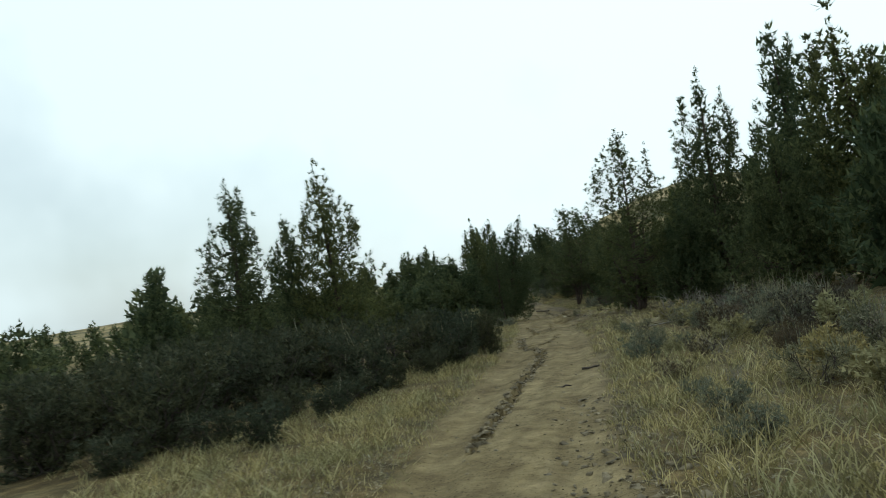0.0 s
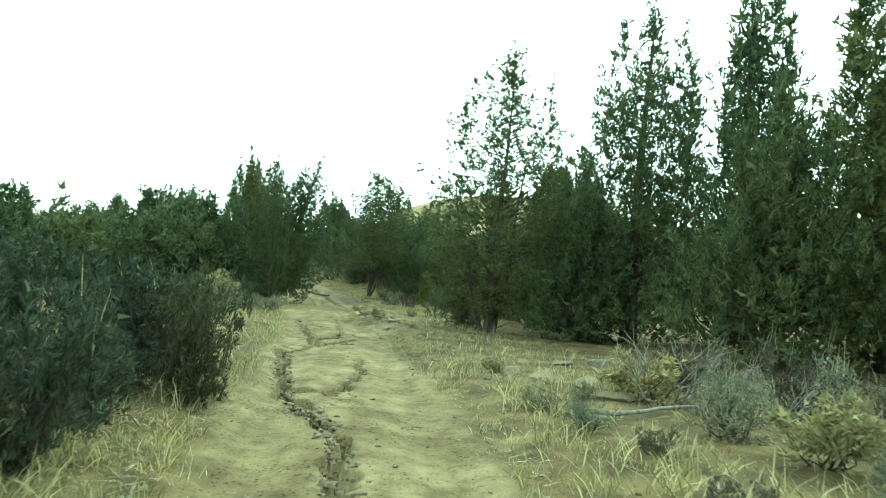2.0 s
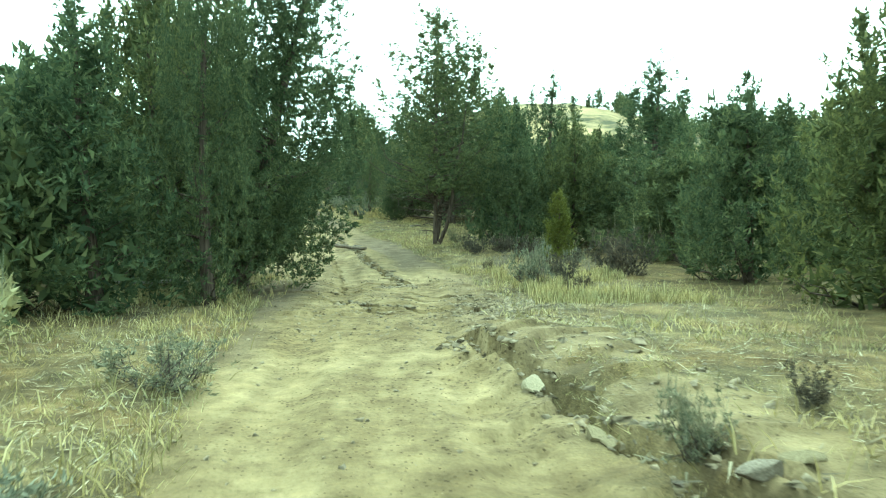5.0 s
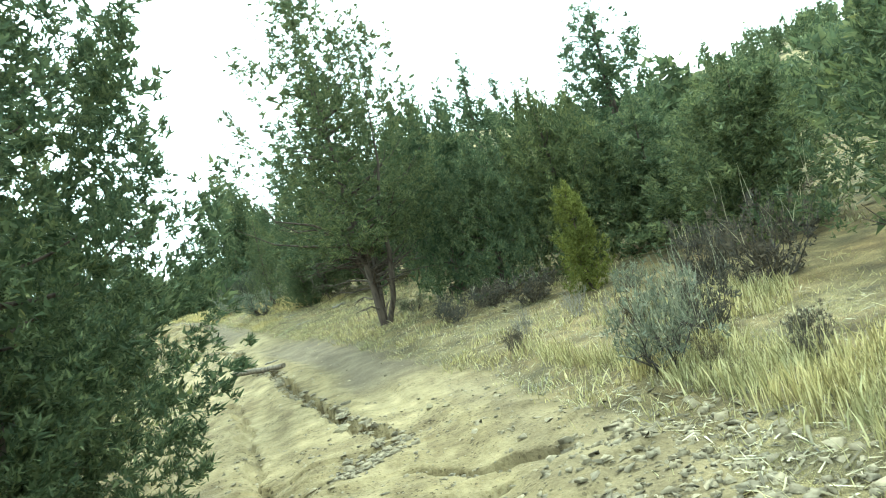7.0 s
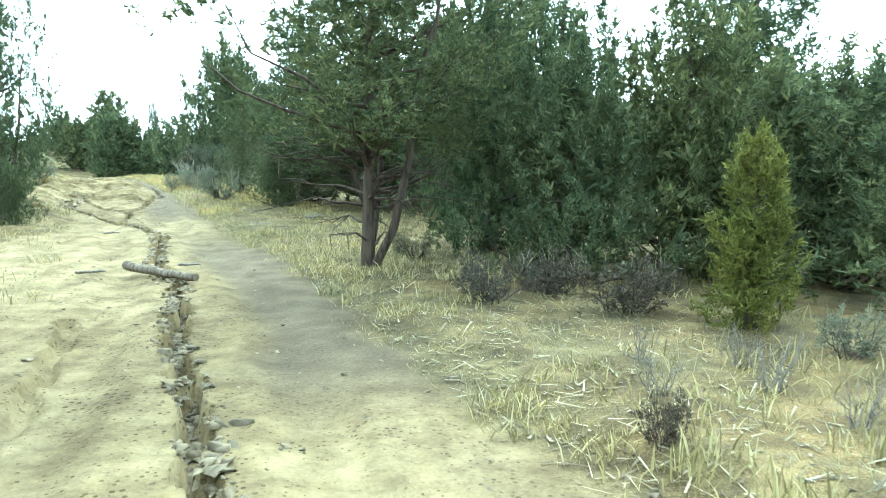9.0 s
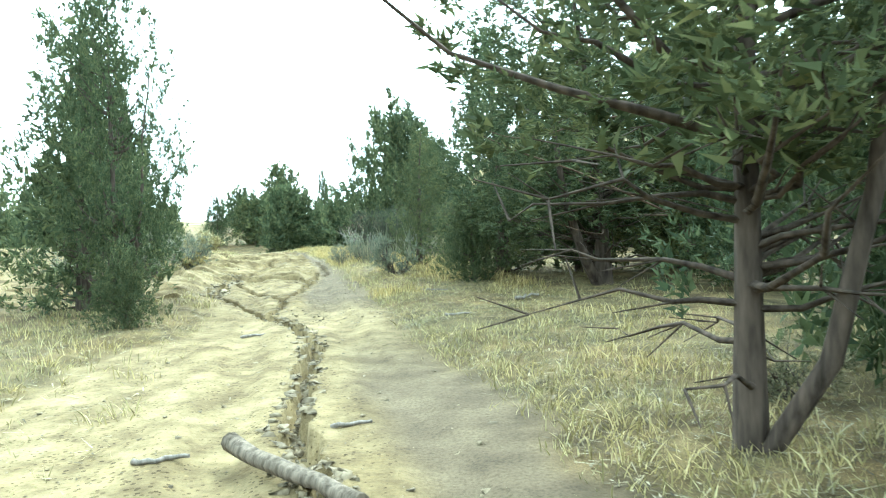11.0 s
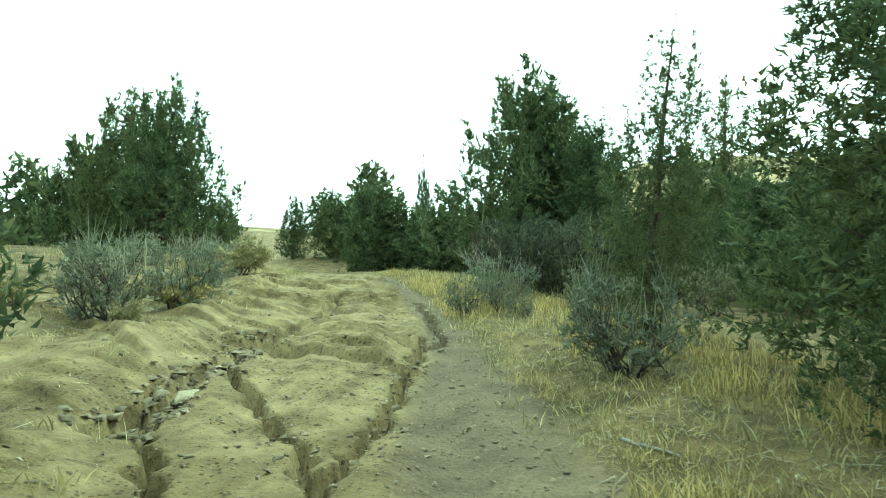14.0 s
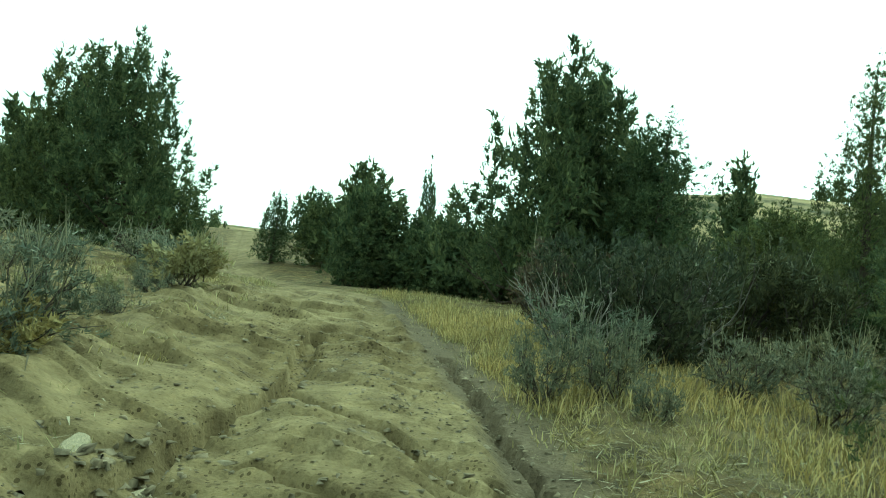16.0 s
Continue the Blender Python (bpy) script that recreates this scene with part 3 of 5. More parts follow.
# ---- junipers ----
def juniper_arrays(seed, h=7.0, r=1.9, foot=0.0, clusters=520, per=7, count=8, size=0.12, wide=0.32, tops=7, airy=0.35, lump=0.15, trunk_girth=0.024, snags=0, limbs=46, skirt=0.78, forks=0):
    """Trunk, limbs and crown of one juniper at the origin: three pairs of verts and faces.
    The crown is a lumpy cone with smaller pointed tops on its shoulders."""
    rng = np.random.default_rng(seed)
    k = np.linspace(0, 1, 9)
    bend = np.stack([0.03 * h * np.sin(k * 2.1 + seed) * k, 0.03 * h * np.cos(k * 1.7 + 2 * seed) * k, k * h * 0.96], 1)
    bend -= bend[0]
    bend[0, 2] = -0.25
    trunk = tube(bend, trunk_girth * h * (1 - k * 0.94) * (1 + 0.35 * np.exp(-k * 14)), 9)

    stems = [trunk]
    for a in range(forks):
        # a second stem that leaves the trunk near the ground
        az, s = 2.1 * a + seed, np.linspace(0, 1, 7)
        line = bend[0] + np.outer(s, (0, 0, h * (0.72 - 0.1 * a))) + np.outer((0.1 + 0.42 * r * s ** 0.8) * np.minimum(1, 6 * s), (np.cos(az), np.sin(az), 0)) + rng.normal(size=(7, 3)) * 0.03
        stems.append(tube(line, trunk_girth * h * 0.8 * (1.05 - s), 7))
    trunk = joined(stems)

    def stem(f):
        return np.stack([np.interp(f, k, bend[:, a]) for a in range(3)], -1)

    # cones: offset on the axis, foot, top, radius
    cones = [(0.0, 0.0, foot, 1.0, r)]
    for a in range(tops):
        az, off = 2.4 * a + seed + 0.5 * rng.normal(), rng.uniform(0.26, 0.62)
        shoulder = 1 - off ** 1.35
        cones.append((r * off * np.cos(az), r * off * np.sin(az), max(foot, shoulder - 0.42), min(0.97, shoulder + rng.uniform(0.07, 0.17)), r * rng.uniform(0.26, 0.36)))
    area = np.array([cr * (1.0 if a == 0 else 0.75) * (ct - cb) for a, (_, _, cb, ct, cr) in enumerate(cones)])
    share = area / area.sum()
    cen, way, level = [], [], []
    for (ox, oy, cb, ct, cr), part in zip(cones, share):
        m = max(3, int(clusters * part))
        f = 1 - rng.random(m) ** 0.62
        f = np.clip(f, 0.0, 0.985)
        prof = np.clip(skirt + f * 2.2, 0, 1) * (1 - f) ** 0.74
        az = rng.random(m) * 2 * np.pi
        lobes = 1 + 0.24 * np.sin(3 * az + 9 * f + seed) + 0.16 * np.sin(5 * az - 14 * f + 2 * seed)
        rad = cr * prof * np.minimum(lobes, 1.2) * np.where(rng.random(m) < 0.72, rng.uniform(0.72, 1.06, m), rng.uniform(0.1, 0.75, m))
        z = (cb + f * (ct - cb)) * h
        axis = stem(cb + f * (ct - cb)) * (1, 1, 0)
        p = np.stack([ox + axis[:, 0] + rad * np.cos(az), oy + axis[:, 1] + rad * np.sin(az), z + 0.18 * rad], 1)
        holes = vnoise(p[:, 0] * 1.4 + p[:, 1] * 0.9 + seed, p[:, 2] * 1.3 - p[:, 1], 3)
        keep = (holes > -0.75 + airy * (0.5 + 0.9 * z / h)) | (rng.random(m) < 0.3)
        out = np.stack([np.cos(az), np.sin(az), 0 * az], 1)
        cen.append(p[keep]), way.append(unit(out * (0.6 - 0.4 * f)[:, None] + (0, 0, 1.0) + 0.22 * rng.normal(size=(m, 3)))[keep])
        # a thin leader up to the tip
        t = np.linspace(0.8, 1.0, 5 if clusters > 100 else 2)
        q = stem(cb + t * (ct - cb)) * (1, 1, 0) + np.stack([ox + 0 * t, oy + 0 * t, (cb + t * (ct - cb)) * h], 1)
        cen.append(q), way.append(np.tile((0.0, 0.0, 1.0), (len(t), 1)))
    cen, way = np.concatenate(cen), np.concatenate(way)
    # limbs reach from the trunk to clumps of the crown
    s = np.linspace(0, 1, 5)
    pieces = []
    for a in rng.integers(len(cen), size=limbs):
        end = cen[a]
        reach = np.hypot(end[0], end[1])
        f0 = np.clip((end[2] - 0.55 * reach) / h, 0.05, 0.93)
        a0 = stem(f0)
        end = a0 + 0.8 * (end - a0)
        line = a0 + np.outer(s, end - a0) - np.outer(np.sin(s * np.pi) * 0.10 * reach, (0, 0, 1))
        line[1:] += rng.normal(size=(4, 3)) * 0.03 * reach
        pieces.append(tube(line, (0.008 + 0.013 * reach) * (1.1 - s), 4))
    s = np.linspace(0, 1, 6)
    for a in range(snags):
        # bare dead boughs low on the trunk
        flat = np.array([np.cos(a * 2.4), np.sin(a * 2.4), 0.12 * rng.normal()])
        reach = r * rng.uniform(0.28, 0.5)
        line = stem(rng.uniform(0.06, 0.3)) + np.outer(s, flat) * reach + np.outer(np.sin(s * 2.6) * 0.12 * reach, (0, 0, 1))
        line[1:] += rng.normal(size=(5, 3)) * 0.04 * reach
        pieces.append(tube(line, 0.02 * (1.1 - s), 4))
        for b in range(4):
            p = line[rng.integers(2, 6)]
            pieces.append(tube(p + np.outer(s[:4], unit(flat + 0.8 * rng.normal(size=3))) * reach * 0.5, 0.007 * (1.1 - s[:4]), 3))
    # every cluster is a pointed clump of leafy twigs
    big = rng.uniform(0.6, 1.3, len(cen))
    along = rng.uniform(-0.7, 1.6, (len(cen), per))
    girth = np.clip(1.1 - 0.6 * np.maximum(along, 0), 0.16, 1)[..., None]
    pts = cen[:, None] + lump * big[:, None, None] * (along[..., None] * way[:, None] * 1.7 + rng.normal(size=(len(cen), per, 3)) * 0.42 * girth)
    dirs = unit(1.2 * way[:, None] + 0.75 * unit(pts - cen[:, None]) + 0.25 * rng.normal(size=pts.shape))
    pts, dirs = pts.reshape(-1, 3), dirs.reshape(-1, 3)
    # coarser shaded foliage round the trunk
    m = int(clusters * 0.62)
    f = 0.97 * (1 - rng.random(m) ** 0.6)
    az, rad = rng.random(m) * 6.283, r * np.clip(skirt + f * 2.2, 0, 1) * (1 - f) ** 0.74 * rng.uniform(0.1, 0.66, m)
    inner = stem(foot + f * (1 - foot)) * (1, 1, 0) + np.stack([rad * np.cos(az), rad * np.sin(az), (foot + 0.03 + f * (0.97 - foot)) * h], 1)
    sizes = np.concatenate([size * np.repeat(big, per) * rng.uniform(0.7, 1.25, len(pts)), np.full(m, size * 2.1)])
    pts, dirs = np.concatenate([pts, inner]), np.concatenate([dirs, unit(rng.normal(size=(m, 3)) + (0, 0, 0.4))])
    keep = pts[:, 2] > 0.05
    crown = tufts(rng, pts[keep], dirs[keep], sizes[keep], count, wide, 0.65)
    return trunk, joined(pieces), crown


def juniper_meshes(*args, leaf=None, **more):
    trunk, limbs, crown = juniper_arrays(*args, **more)
    return (mesh_from("juniper_trunk", *trunk, BARK, True), mesh_from("juniper_limbs", *limbs, BARK, True), mesh_from("juniper_crown", *crown, leaf or JUNIPER))


def plant(name, meshes, names, x, y, label, category, turn=0.0, wide=1.0, tall=1.0, group="", sink=0.03, lean=0.0):
    base = new(name)
    base.empty_display_size = 0.2
    base.location = (x, y, height(x, y) - sink)
    base.rotation_euler = (radians(lean), 0, turn)
    base.scale = (wide, wide, tall)
    for me, part_name in zip(meshes, names):
        ob = part_of(part_name, me, base)
        if "spray" in part_name or "framework" in part_name:
            tagged(ob, kind="stuff")
    return tagged(base, label, category, group)


TREE_PARTS = ("trunk", "limb_framework", "crown")
CLOSE = [juniper_meshes(s, 7.0, 1.9, 0.0, 500, 9, 13, 0.08, 0.3, tops, airy, 0.15) for s, tops, airy in ((2, 6, 0.1), (3, 9, 0.2))]
CLOSE.append(juniper_meshes(9, 7.0, 1.9, 0.07, 950, 9, 15, 0.074, 0.3, 8, -1.0, 0.15, skirt=0.3))
NEAR = [juniper_meshes(s, 7.0, 1.9, foot, 480, 8, 8, 0.12, 0.33, tops, airy, 0.15) for s, foot, tops, airy in ((1, 0.0, 8, 0.15), (2, 0.0, 6, 0.05), (3, 0.0, 10, 0.05), (4, 0.0, 8, 0.15))]
HERO = [juniper_meshes(s, 7.0, 1.9, foot, 430, 7, 6, 0.16, 0.37, tops, airy, 0.17) for s, foot, tops, airy in ((5, 0.0, 8, 0.2), (6, 0.0, 7, 0.1), (7, 0.0, 10, 0.1), (8, 0.0, 9, 0.3))]
OPEN = [juniper_meshes(s, 7.0, 2.2, foot, 620, 9, 16, 0.07, 0.31, 7, airy, 0.15, girth, 20, 80, 0.4, 2) for s, foot, airy, girth in ((11, 0.2, 0.5, 0.0085), (12, 0.12, 0.15, 0.0125), (13, 0.05, 0.22, 0.0125))]
PLAIN = [juniper_meshes(s, 6.0, 1.7, 0.0, 260, 5, 5, 0.25, 0.46, tops, 0.12, 0.21) for s, tops in ((21, 6), (22, 8), (23, 5), (24, 7))]


# broad low junipers, built squat so that their sprays stay upright
SQUAT = [juniper_meshes(s, 3.8, 1.9, 0.0, 470, 8, 8, 0.115, 0.33, tops, airy, 0.13, skirt=0.85) for s, tops, airy in ((41, 8, 0.1), (42, 11, 0.2), (43, 9, 0.0))]
SQUAT_PLAIN = [juniper_meshes(s, 3.4, 1.7, 0.0, 240, 5, 5, 0.22, 0.42, tops, 0.1, 0.17, skirt=0.85) for s, tops in ((44, 7), (45, 9), (46, 6))]


def tree(kind, which, x, y, tall, wide, label, turn=0.0, lean=0.0):
    sets, h, r = {"near": (NEAR, 7.0, 1.9), "close": (CLOSE, 7.0, 1.9), "hero": (HERO, 7.0, 1.9), "open": (OPEN, 7.0, 2.2), "plain": (PLAIN, 6.0, 1.7)}[kind]
    if tall / h < 0.7 * wide / r and kind != "open":
        sets, h, r = (SQUAT_PLAIN, 3.4, 1.7) if kind == "plain" else (SQUAT, 3.8, 1.9)
    return plant("juniper_tree", sets[which % len(sets)], TREE_PARTS, x, y, label, "tree", turn, wide / r, tall / h, "junipers along the track", 0.05, lean)


BIG = "tall dark green juniper with several pointed tops, rooted in dry grass"
DENSE = "dense dark green juniper with foliage reaching the ground"
# by the first stretch
tree("open", 2, 5.6, -5.5, 7.3, 2.65, "tall juniper with an open pointed crown beside the track", 0.4)
tree("near", 1, 8.4, -3.4, 5.0, 1.6, DENSE, 1.1)
tree("close", 0, 5.0, -3.4, 2.4, 1.0, DENSE, 2.1)
tree("hero", 1, 7.7, -6.2, 3.6, 1.6, DENSE, 3.1)
tree("near", 2, 9.2, -5.6, 8.7, 2.3, BIG, 2.0)
tree("hero", 0, 12.6, -3.8, 10.1, 2.6, BIG, 3.3)
tree("hero", 3, 13.7, -9.0, 8.9, 2.6, BIG, 0.2)
tree("hero", 1, 10.8, -10.0, 5.4, 2.2, DENSE, 2.6)
tree("plain", 0, 16.0, -15.0, 7.0, 2.6, DENSE, 0.5)
tree("plain", 1, 17.5, -20.0, 7.0, 2.6, DENSE, 1.5)
tree("plain", 2, 13.2, -14.2, 4.6, 2.2, DENSE, 4.5)
tree("plain", 3, 16.5, -5.5, 8.0, 2.5, DENSE, 3.5)
tree("plain", 1, 8.4, 0.5, 5.4, 2.2, DENSE, 5.5)
tree("hero", 1, 7.0, 4.4, 4.0, 1.9, DENSE, 0.9)
tree("hero", 2, 6.6, 8.2, 3.6, 1.9, DENSE, 1.9)
tree("near", 2, -1.85, -18.1, 5.7, 1.5, "slender dark juniper at the edge of the track", 0.6)
tree("hero", 1, -3.1, -18.2, 4.6, 0.9, "slender dark juniper at the edge of the track", 2.6)
tree("near", 0, -5.75, -17.1, 6.1, 1.8, "slender open juniper among dark shrubs", 1.6)
tree("plain", 0, -8.4, -17.2, 4.0, 1.1, "slender open juniper among dark shrubs", 3.0)
for row in ((-4.6, 3.0, 3.4, 1.5), (-6.2, 1.5, 3.2, 1.6), (-8.0, 0.2, 3.0, 1.6), (-9.7, -1.6, 3.2, 1.7), (-8.2, 4.6, 3.8, 1.7), (-11.2, 2.2, 3.8, 1.8), (-12.6, -4.2, 3.4, 1.7), (-10.6, -7.4, 3.0, 1.6), (-13.5, -10.0, 3.4, 1.8)):
    tree("plain", int(row[0] * 7) % 4, row[0], row[1], row[2] * 0.84, row[3], DENSE, row[1])
# the group on the bend
tree("close", 0, -2.35, 4.5, 5.4, 1.05, "dark juniper with low green boughs beside the track", 4.0)
tree("close", 2, -2.75, 7.0, 6.3, 1.9, "dark juniper with low green boughs beside the track", 1.57, 17)
tree("hero", 0, -3.7, 10.2, 6.3, 1.6, BIG, 1.3)
tree("hero", 2, -3.7, 6.4, 5.9, 1.5, BIG, 4.3)
tree("hero", 1, -3.5, 3.6, 4.0, 1.2, DENSE, 2.3)
tree("hero", 3, -4.8, 9.7, 6.4, 1.6, BIG, 2.7)
tree("plain", 1, -6.4, 8.6, 4.6, 1.6, DENSE, 3.1)
tree("plain", 3, -8.1, 10.2, 4.4, 1.8, DENSE, 5.1)
tree("plain", 0, -10.5, 13.0, 4.8, 1.8, DENSE, 0.1)
# the second stretch
tree("open", 0, 0.5, 16.5, 7.0, 3.0, "broad open juniper with bare lower branches and a forked trunk", 0.8)
tree("close", 1, 2.5, 18.7, 4.6, 1.8, DENSE, 1.9)
tree("near", 3, 4.6, 22.4, 5.8, 2.0, BIG, 0.7)
tree("near", 0, 8.2, 21.0, 6.2, 2.3, BIG, 2.2)
tree("close", 0, 2.9, 15.6, 2.9, 1.4, DENSE, 3.9)
tree("close", 1, 4.5, 16.0, 3.6, 1.8, DENSE, 2.4)
tree("hero", 1, 6.2, 15.2, 2.8, 1.9, DENSE, 5.0)
tree("hero", 2, 8.6, 16.2, 3.0, 2.1, DENSE, 1.2)
tree("hero", 2, 6.4, 12.4, 2.7, 1.8, DENSE, 4.8)
tree("plain", 1, 9.5, 11.5, 3.4, 2.3, DENSE, 0.6)
tree("open", 1, -7.2, 23.7, 6.8, 1.45, "dark juniper on the grassy bank of the track", 0.9)
broad = tree("open", 1, 0.9, 26.7, 7.4, 3.8, "broad juniper with reddish bare boughs and a thick trunk", 2.4)


def bough(parent, line, girth):
    """A bare bough of a tree, through places in the world, from its thick end to its tip."""
    home = Matrix.LocRotScale(parent.location, parent.rotation_euler, parent.scale).inverted()
    way = np.array([home @ Vector(p) for p in line])
    t, f = np.linspace(0, 1, len(way)), np.linspace(0, 1, 14)
    way = np.stack([np.interp(f, t, way[:, k]) for k in range(3)], 1)
    way[1:-1] = 0.5 * way[1:-1] + 0.25 * (way[:-2] + way[2:])
    part_of("bough", mesh_from("bough", *tube(way, girth * (1.1 - 0.9 * f), 7), RED_BARK, True), parent, "bare reddish-brown bough")


bough(broad, [(0.95, 26.6, 1.5), (1.8, 25.6, 1.4), (1.8, 24.2, 1.25), (1.23, 23.45, 1.12), (0.55, 23.25, 1.05), (0.0, 23.1, 0.9), (-0.46, 22.9, 0.76), (-0.8, 22.75, 0.76), (-1.13, 22.6, 0.9)], 0.019)
bough(broad, [(0.95, 26.6, -0.3), (1.9, 25.6, -0.4), (1.9, 24.5, -0.42), (1.35, 24.0, -0.25), (0.64, 23.7, 0.14), (0.0, 23.5, 0.4), (-0.42, 23.3, 0.53), (-0.82, 23.15, 0.68), (-1.24, 23.0, 0.9), (-1.5, 22.8, 1.03)], 0.017)
bough(broad, [(0.9, 26.5, -0.6), (0.74, 25.2, -0.69), (0.3, 24.45, -0.59), (-0.08, 24.1, -0.46), (-0.5, 23.9, -0.36)], 0.012)
tree("near", 1, -1.1, 29.4, 5.4, 1.9, DENSE, 0.2)
tree("hero", 1, 2.9, 28.6, 5.8, 2.0, DENSE, 5.2)
tree("hero", 2, 0.7, 29.2, 5.2, 1.6, DENSE, 1.1)
tree("hero", 0, 3.6, 25.2, 4.4, 1.7, DENSE, 3.3)
tree("close", 0, -1.65, 27.6, 1.9, 0.8, "small dark green juniper at the foot of a larger one", 1.2)
tree("hero", 1, 3.4, 30.4, 5.6, 2.2, DENSE, 4.4)
tree("close", 1, -3.3, 31.5, 3.75, 1.0, "crooked juniper with a thin leaning top", 1.4, 4)
tree("close", 1, 0.6, 36.0, 3.2, 2.1, DENSE, 2.9)
tree("hero", 1, -8.6, 25.0, 5.6, 1.6, DENSE, 0.5)
tree("close", 0, -6.5, 22.6, 1.3, 0.6, "low dark juniper bush at the edge of the track", 0.7)
# past the crest
tree("hero", 1, -6.0, 50.2, 6.0, 2.8, DENSE, 2.0)
tree("hero", 1, -4.3, 48.6, 4.9, 2.1, DENSE, 0.3)
tree("near", 2, -6.6, 48.2, 7.3, 3.3, "tall many-topped juniper on open ground", 1.0)
tree("near", 0, -3.95, 46.9, 5.3, 2.0, "pointed juniper on open ground", 3.2)
tree("hero", 1, -1.5, 45.0, 2.7, 1.9, DENSE, 0.5)
tree("plain", 1, 1.6, 43.0, 2.7, 2.0, DENSE, 2.5)
tree("hero", 1, -18.9, 49.4, 2.7, 1.3, "broad dark juniper on the grassy rise", 5.4)
tree("hero", 1, -20.4, 48.4, 6.7, 2.9, "broad dark juniper on the grassy rise", 0.4)
tree("hero", 3, -23.2, 49.8, 6.4, 2.9, "broad dark juniper on the grassy rise", 1.7)
tree("plain", 0, -25.8, 50.6, 4.8, 2.4, "broad dark juniper on the grassy rise", 3.7)
tree("hero", 3, -12.3, 56.5, 5.2, 0.7, "thin sparse juniper on open ground", 0.3)
tree("close", 0, -0.6, 38.8, 2.6, 1.8, DENSE, 1.1)
tree("hero", 2, 1.4, 40.2, 2.7, 2.0, DENSE, 0.4)
tree("plain", 1, -8.9, 58.5, 2.9, 1.8, DENSE, 0.7)
for row in ((-15.3, 57.0, 3.2, 1.3), (-14.7, 55.2, 3.7, 1.5), (-13.6, 54.6, 4.0, 1.6), (-12.4, 54.6, 2.8, 1.5), (-11.2, 53.4, 2.7, 1.6), (-9.9, 52.8, 2.8, 1.7), (-8.5, 51.8, 3.0, 1.7), (-11.2, 60.5, 2.8, 2.0), (-13.6, 62.0, 3.0, 2.0), (-6.4, 57.0, 3.4, 2.0), (-1.0, 50.5, 2.9, 2.1), (1.2, 47.5, 2.9, 2.2), (3.6, 44.5, 3.2, 2.1), (3.4, 38.0, 3.6, 2.0), (3.8, 40.8, 3.2, 2.0), (-0.4, 56.5, 6.0, 1.5)):
    tree("plain", int(row[0] * 7) % 4, *row, DENSE, row[1])
tree("plain", 3, -15.5, 60.5, 2.4, 1.7, DENSE, 1.7)
for row in ((0.5, 52.0, 3.4, 2.0), (3.5, 52.0, 4.0, 2.0), (6.0, 50.0, 4.2, 2.1), (8.5, 48.0, 4.3, 2.2), (5.5, 46.0, 3.7, 2.0), (11.0, 46.0, 4.4, 2.2)):
    tree("plain", int(row[0] * 3) % 4, *row, DENSE, row[1])
tree("close", 1, -0.9, 41.5, 5.2, 1.3, BIG, 0.6)
tree("hero", 2, -23.3, 66.3, 4.0, 1.3, DENSE, 0.8)
tree("plain", 0, -3.2, 53.5, 3.0, 1.9, DENSE, 2.7)
tree("plain", 2, -17.8, 65.8, 5.4, 2.6, DENSE, 1.5)
tree("plain", 1, -20.4, 66.8, 3.8, 2.2, DENSE, 2.2)
tree("plain", 3, -44.0, 86.0, 6.2, 2.3, DENSE, 4.2)
tree("plain", 0, -26.4, 79.0, 4.2, 2.0, DENSE, 5.2)


# woods further off, on the flat and on the ridge, too many to count
def far_woods(count):
    rng = np.random.default_rng(7)
    kinds = [juniper_arrays(s, 5.0, 1.6, 0.0, 46, 4, 3, 0.5, 0.52, lead, 0.1, 0.3)[2] for s, lead in ((31, 3), (32, 5), (33, 2), (34, 4))]
    vs, fs, at, made = [], [], 0, 0
    while made < count:
        pick = rng.random()
        ridge = rng.random() < 0.3
        if ridge:
            x, y = rng.uniform(34, 110), rng.uniform(40, 150)
        elif pick < 0.14:
            x, y = rng.uniform(22, 60), rng.uniform(15, 80)
        elif pick < 0.3:
            x, y = rng.uniform(-90, 70), rng.uniform(45, 170)
        elif pick < 0.46:
            x, y = rng.uniform(-62, 25), rng.uniform(62, 105)
        elif pick < 0.68:
            x, y = rng.uniform(9, 60), rng.uniform(-45, 62)
        elif pick < 0.9:
            x, y = rng.uniform(-70, -9), rng.uniform(-30, 45)
        else:
            x, y = rng.uniform(30, 150), rng.uniform(60, 240)
        u = x - float(road_x(np.array(y)))
        near = 12 if x < 0 else 9
        open_hill = not ridge and x + 0.35 * y > 75 and vnoise(np.array(x / 16), np.array(y / 16), 50) > (0.35 if y < 70 else -0.2)
        if abs(u) < near or (y > 45 and abs(x + 12 + (y - 45) * 0.52) < 3.6) or open_hill or (-30 < x < -3 and 22 < y < 62) or (y > 72 and -26 < x < 28 and rng.random() < 0.8) or (x < 13 and -26 < y < 45 and u > 0):
            continue
        tall = rng.uniform(2.8, 5.4) * (0.85 if x < -9 else 1.0)
        v, q = kinds[int(rng.integers(4))]
        t = rng.uniform(0, 6.283)
        k = tall / 5.0
        w = k * rng.uniform(0.95, 1.35)
        g = float(land(x, y, False)[0][0])
        vs.append(np.stack([x + w * (v[:, 0] * np.cos(t) - v[:, 1] * np.sin(t)), y + w * (v[:, 0] * np.sin(t) + v[:, 1] * np.cos(t)), g - 0.1 + k * v[:, 2]], 1))
        fs.append(q + at)
        at += len(v)
        made += 1
    tagged(new("far_woods", mesh_from("far_woods", np.concatenate(vs), np.concatenate(fs), JUNIPER)), "dark green juniper woodland on flats and ridge", "woods", kind="stuff")


far_woods(640)


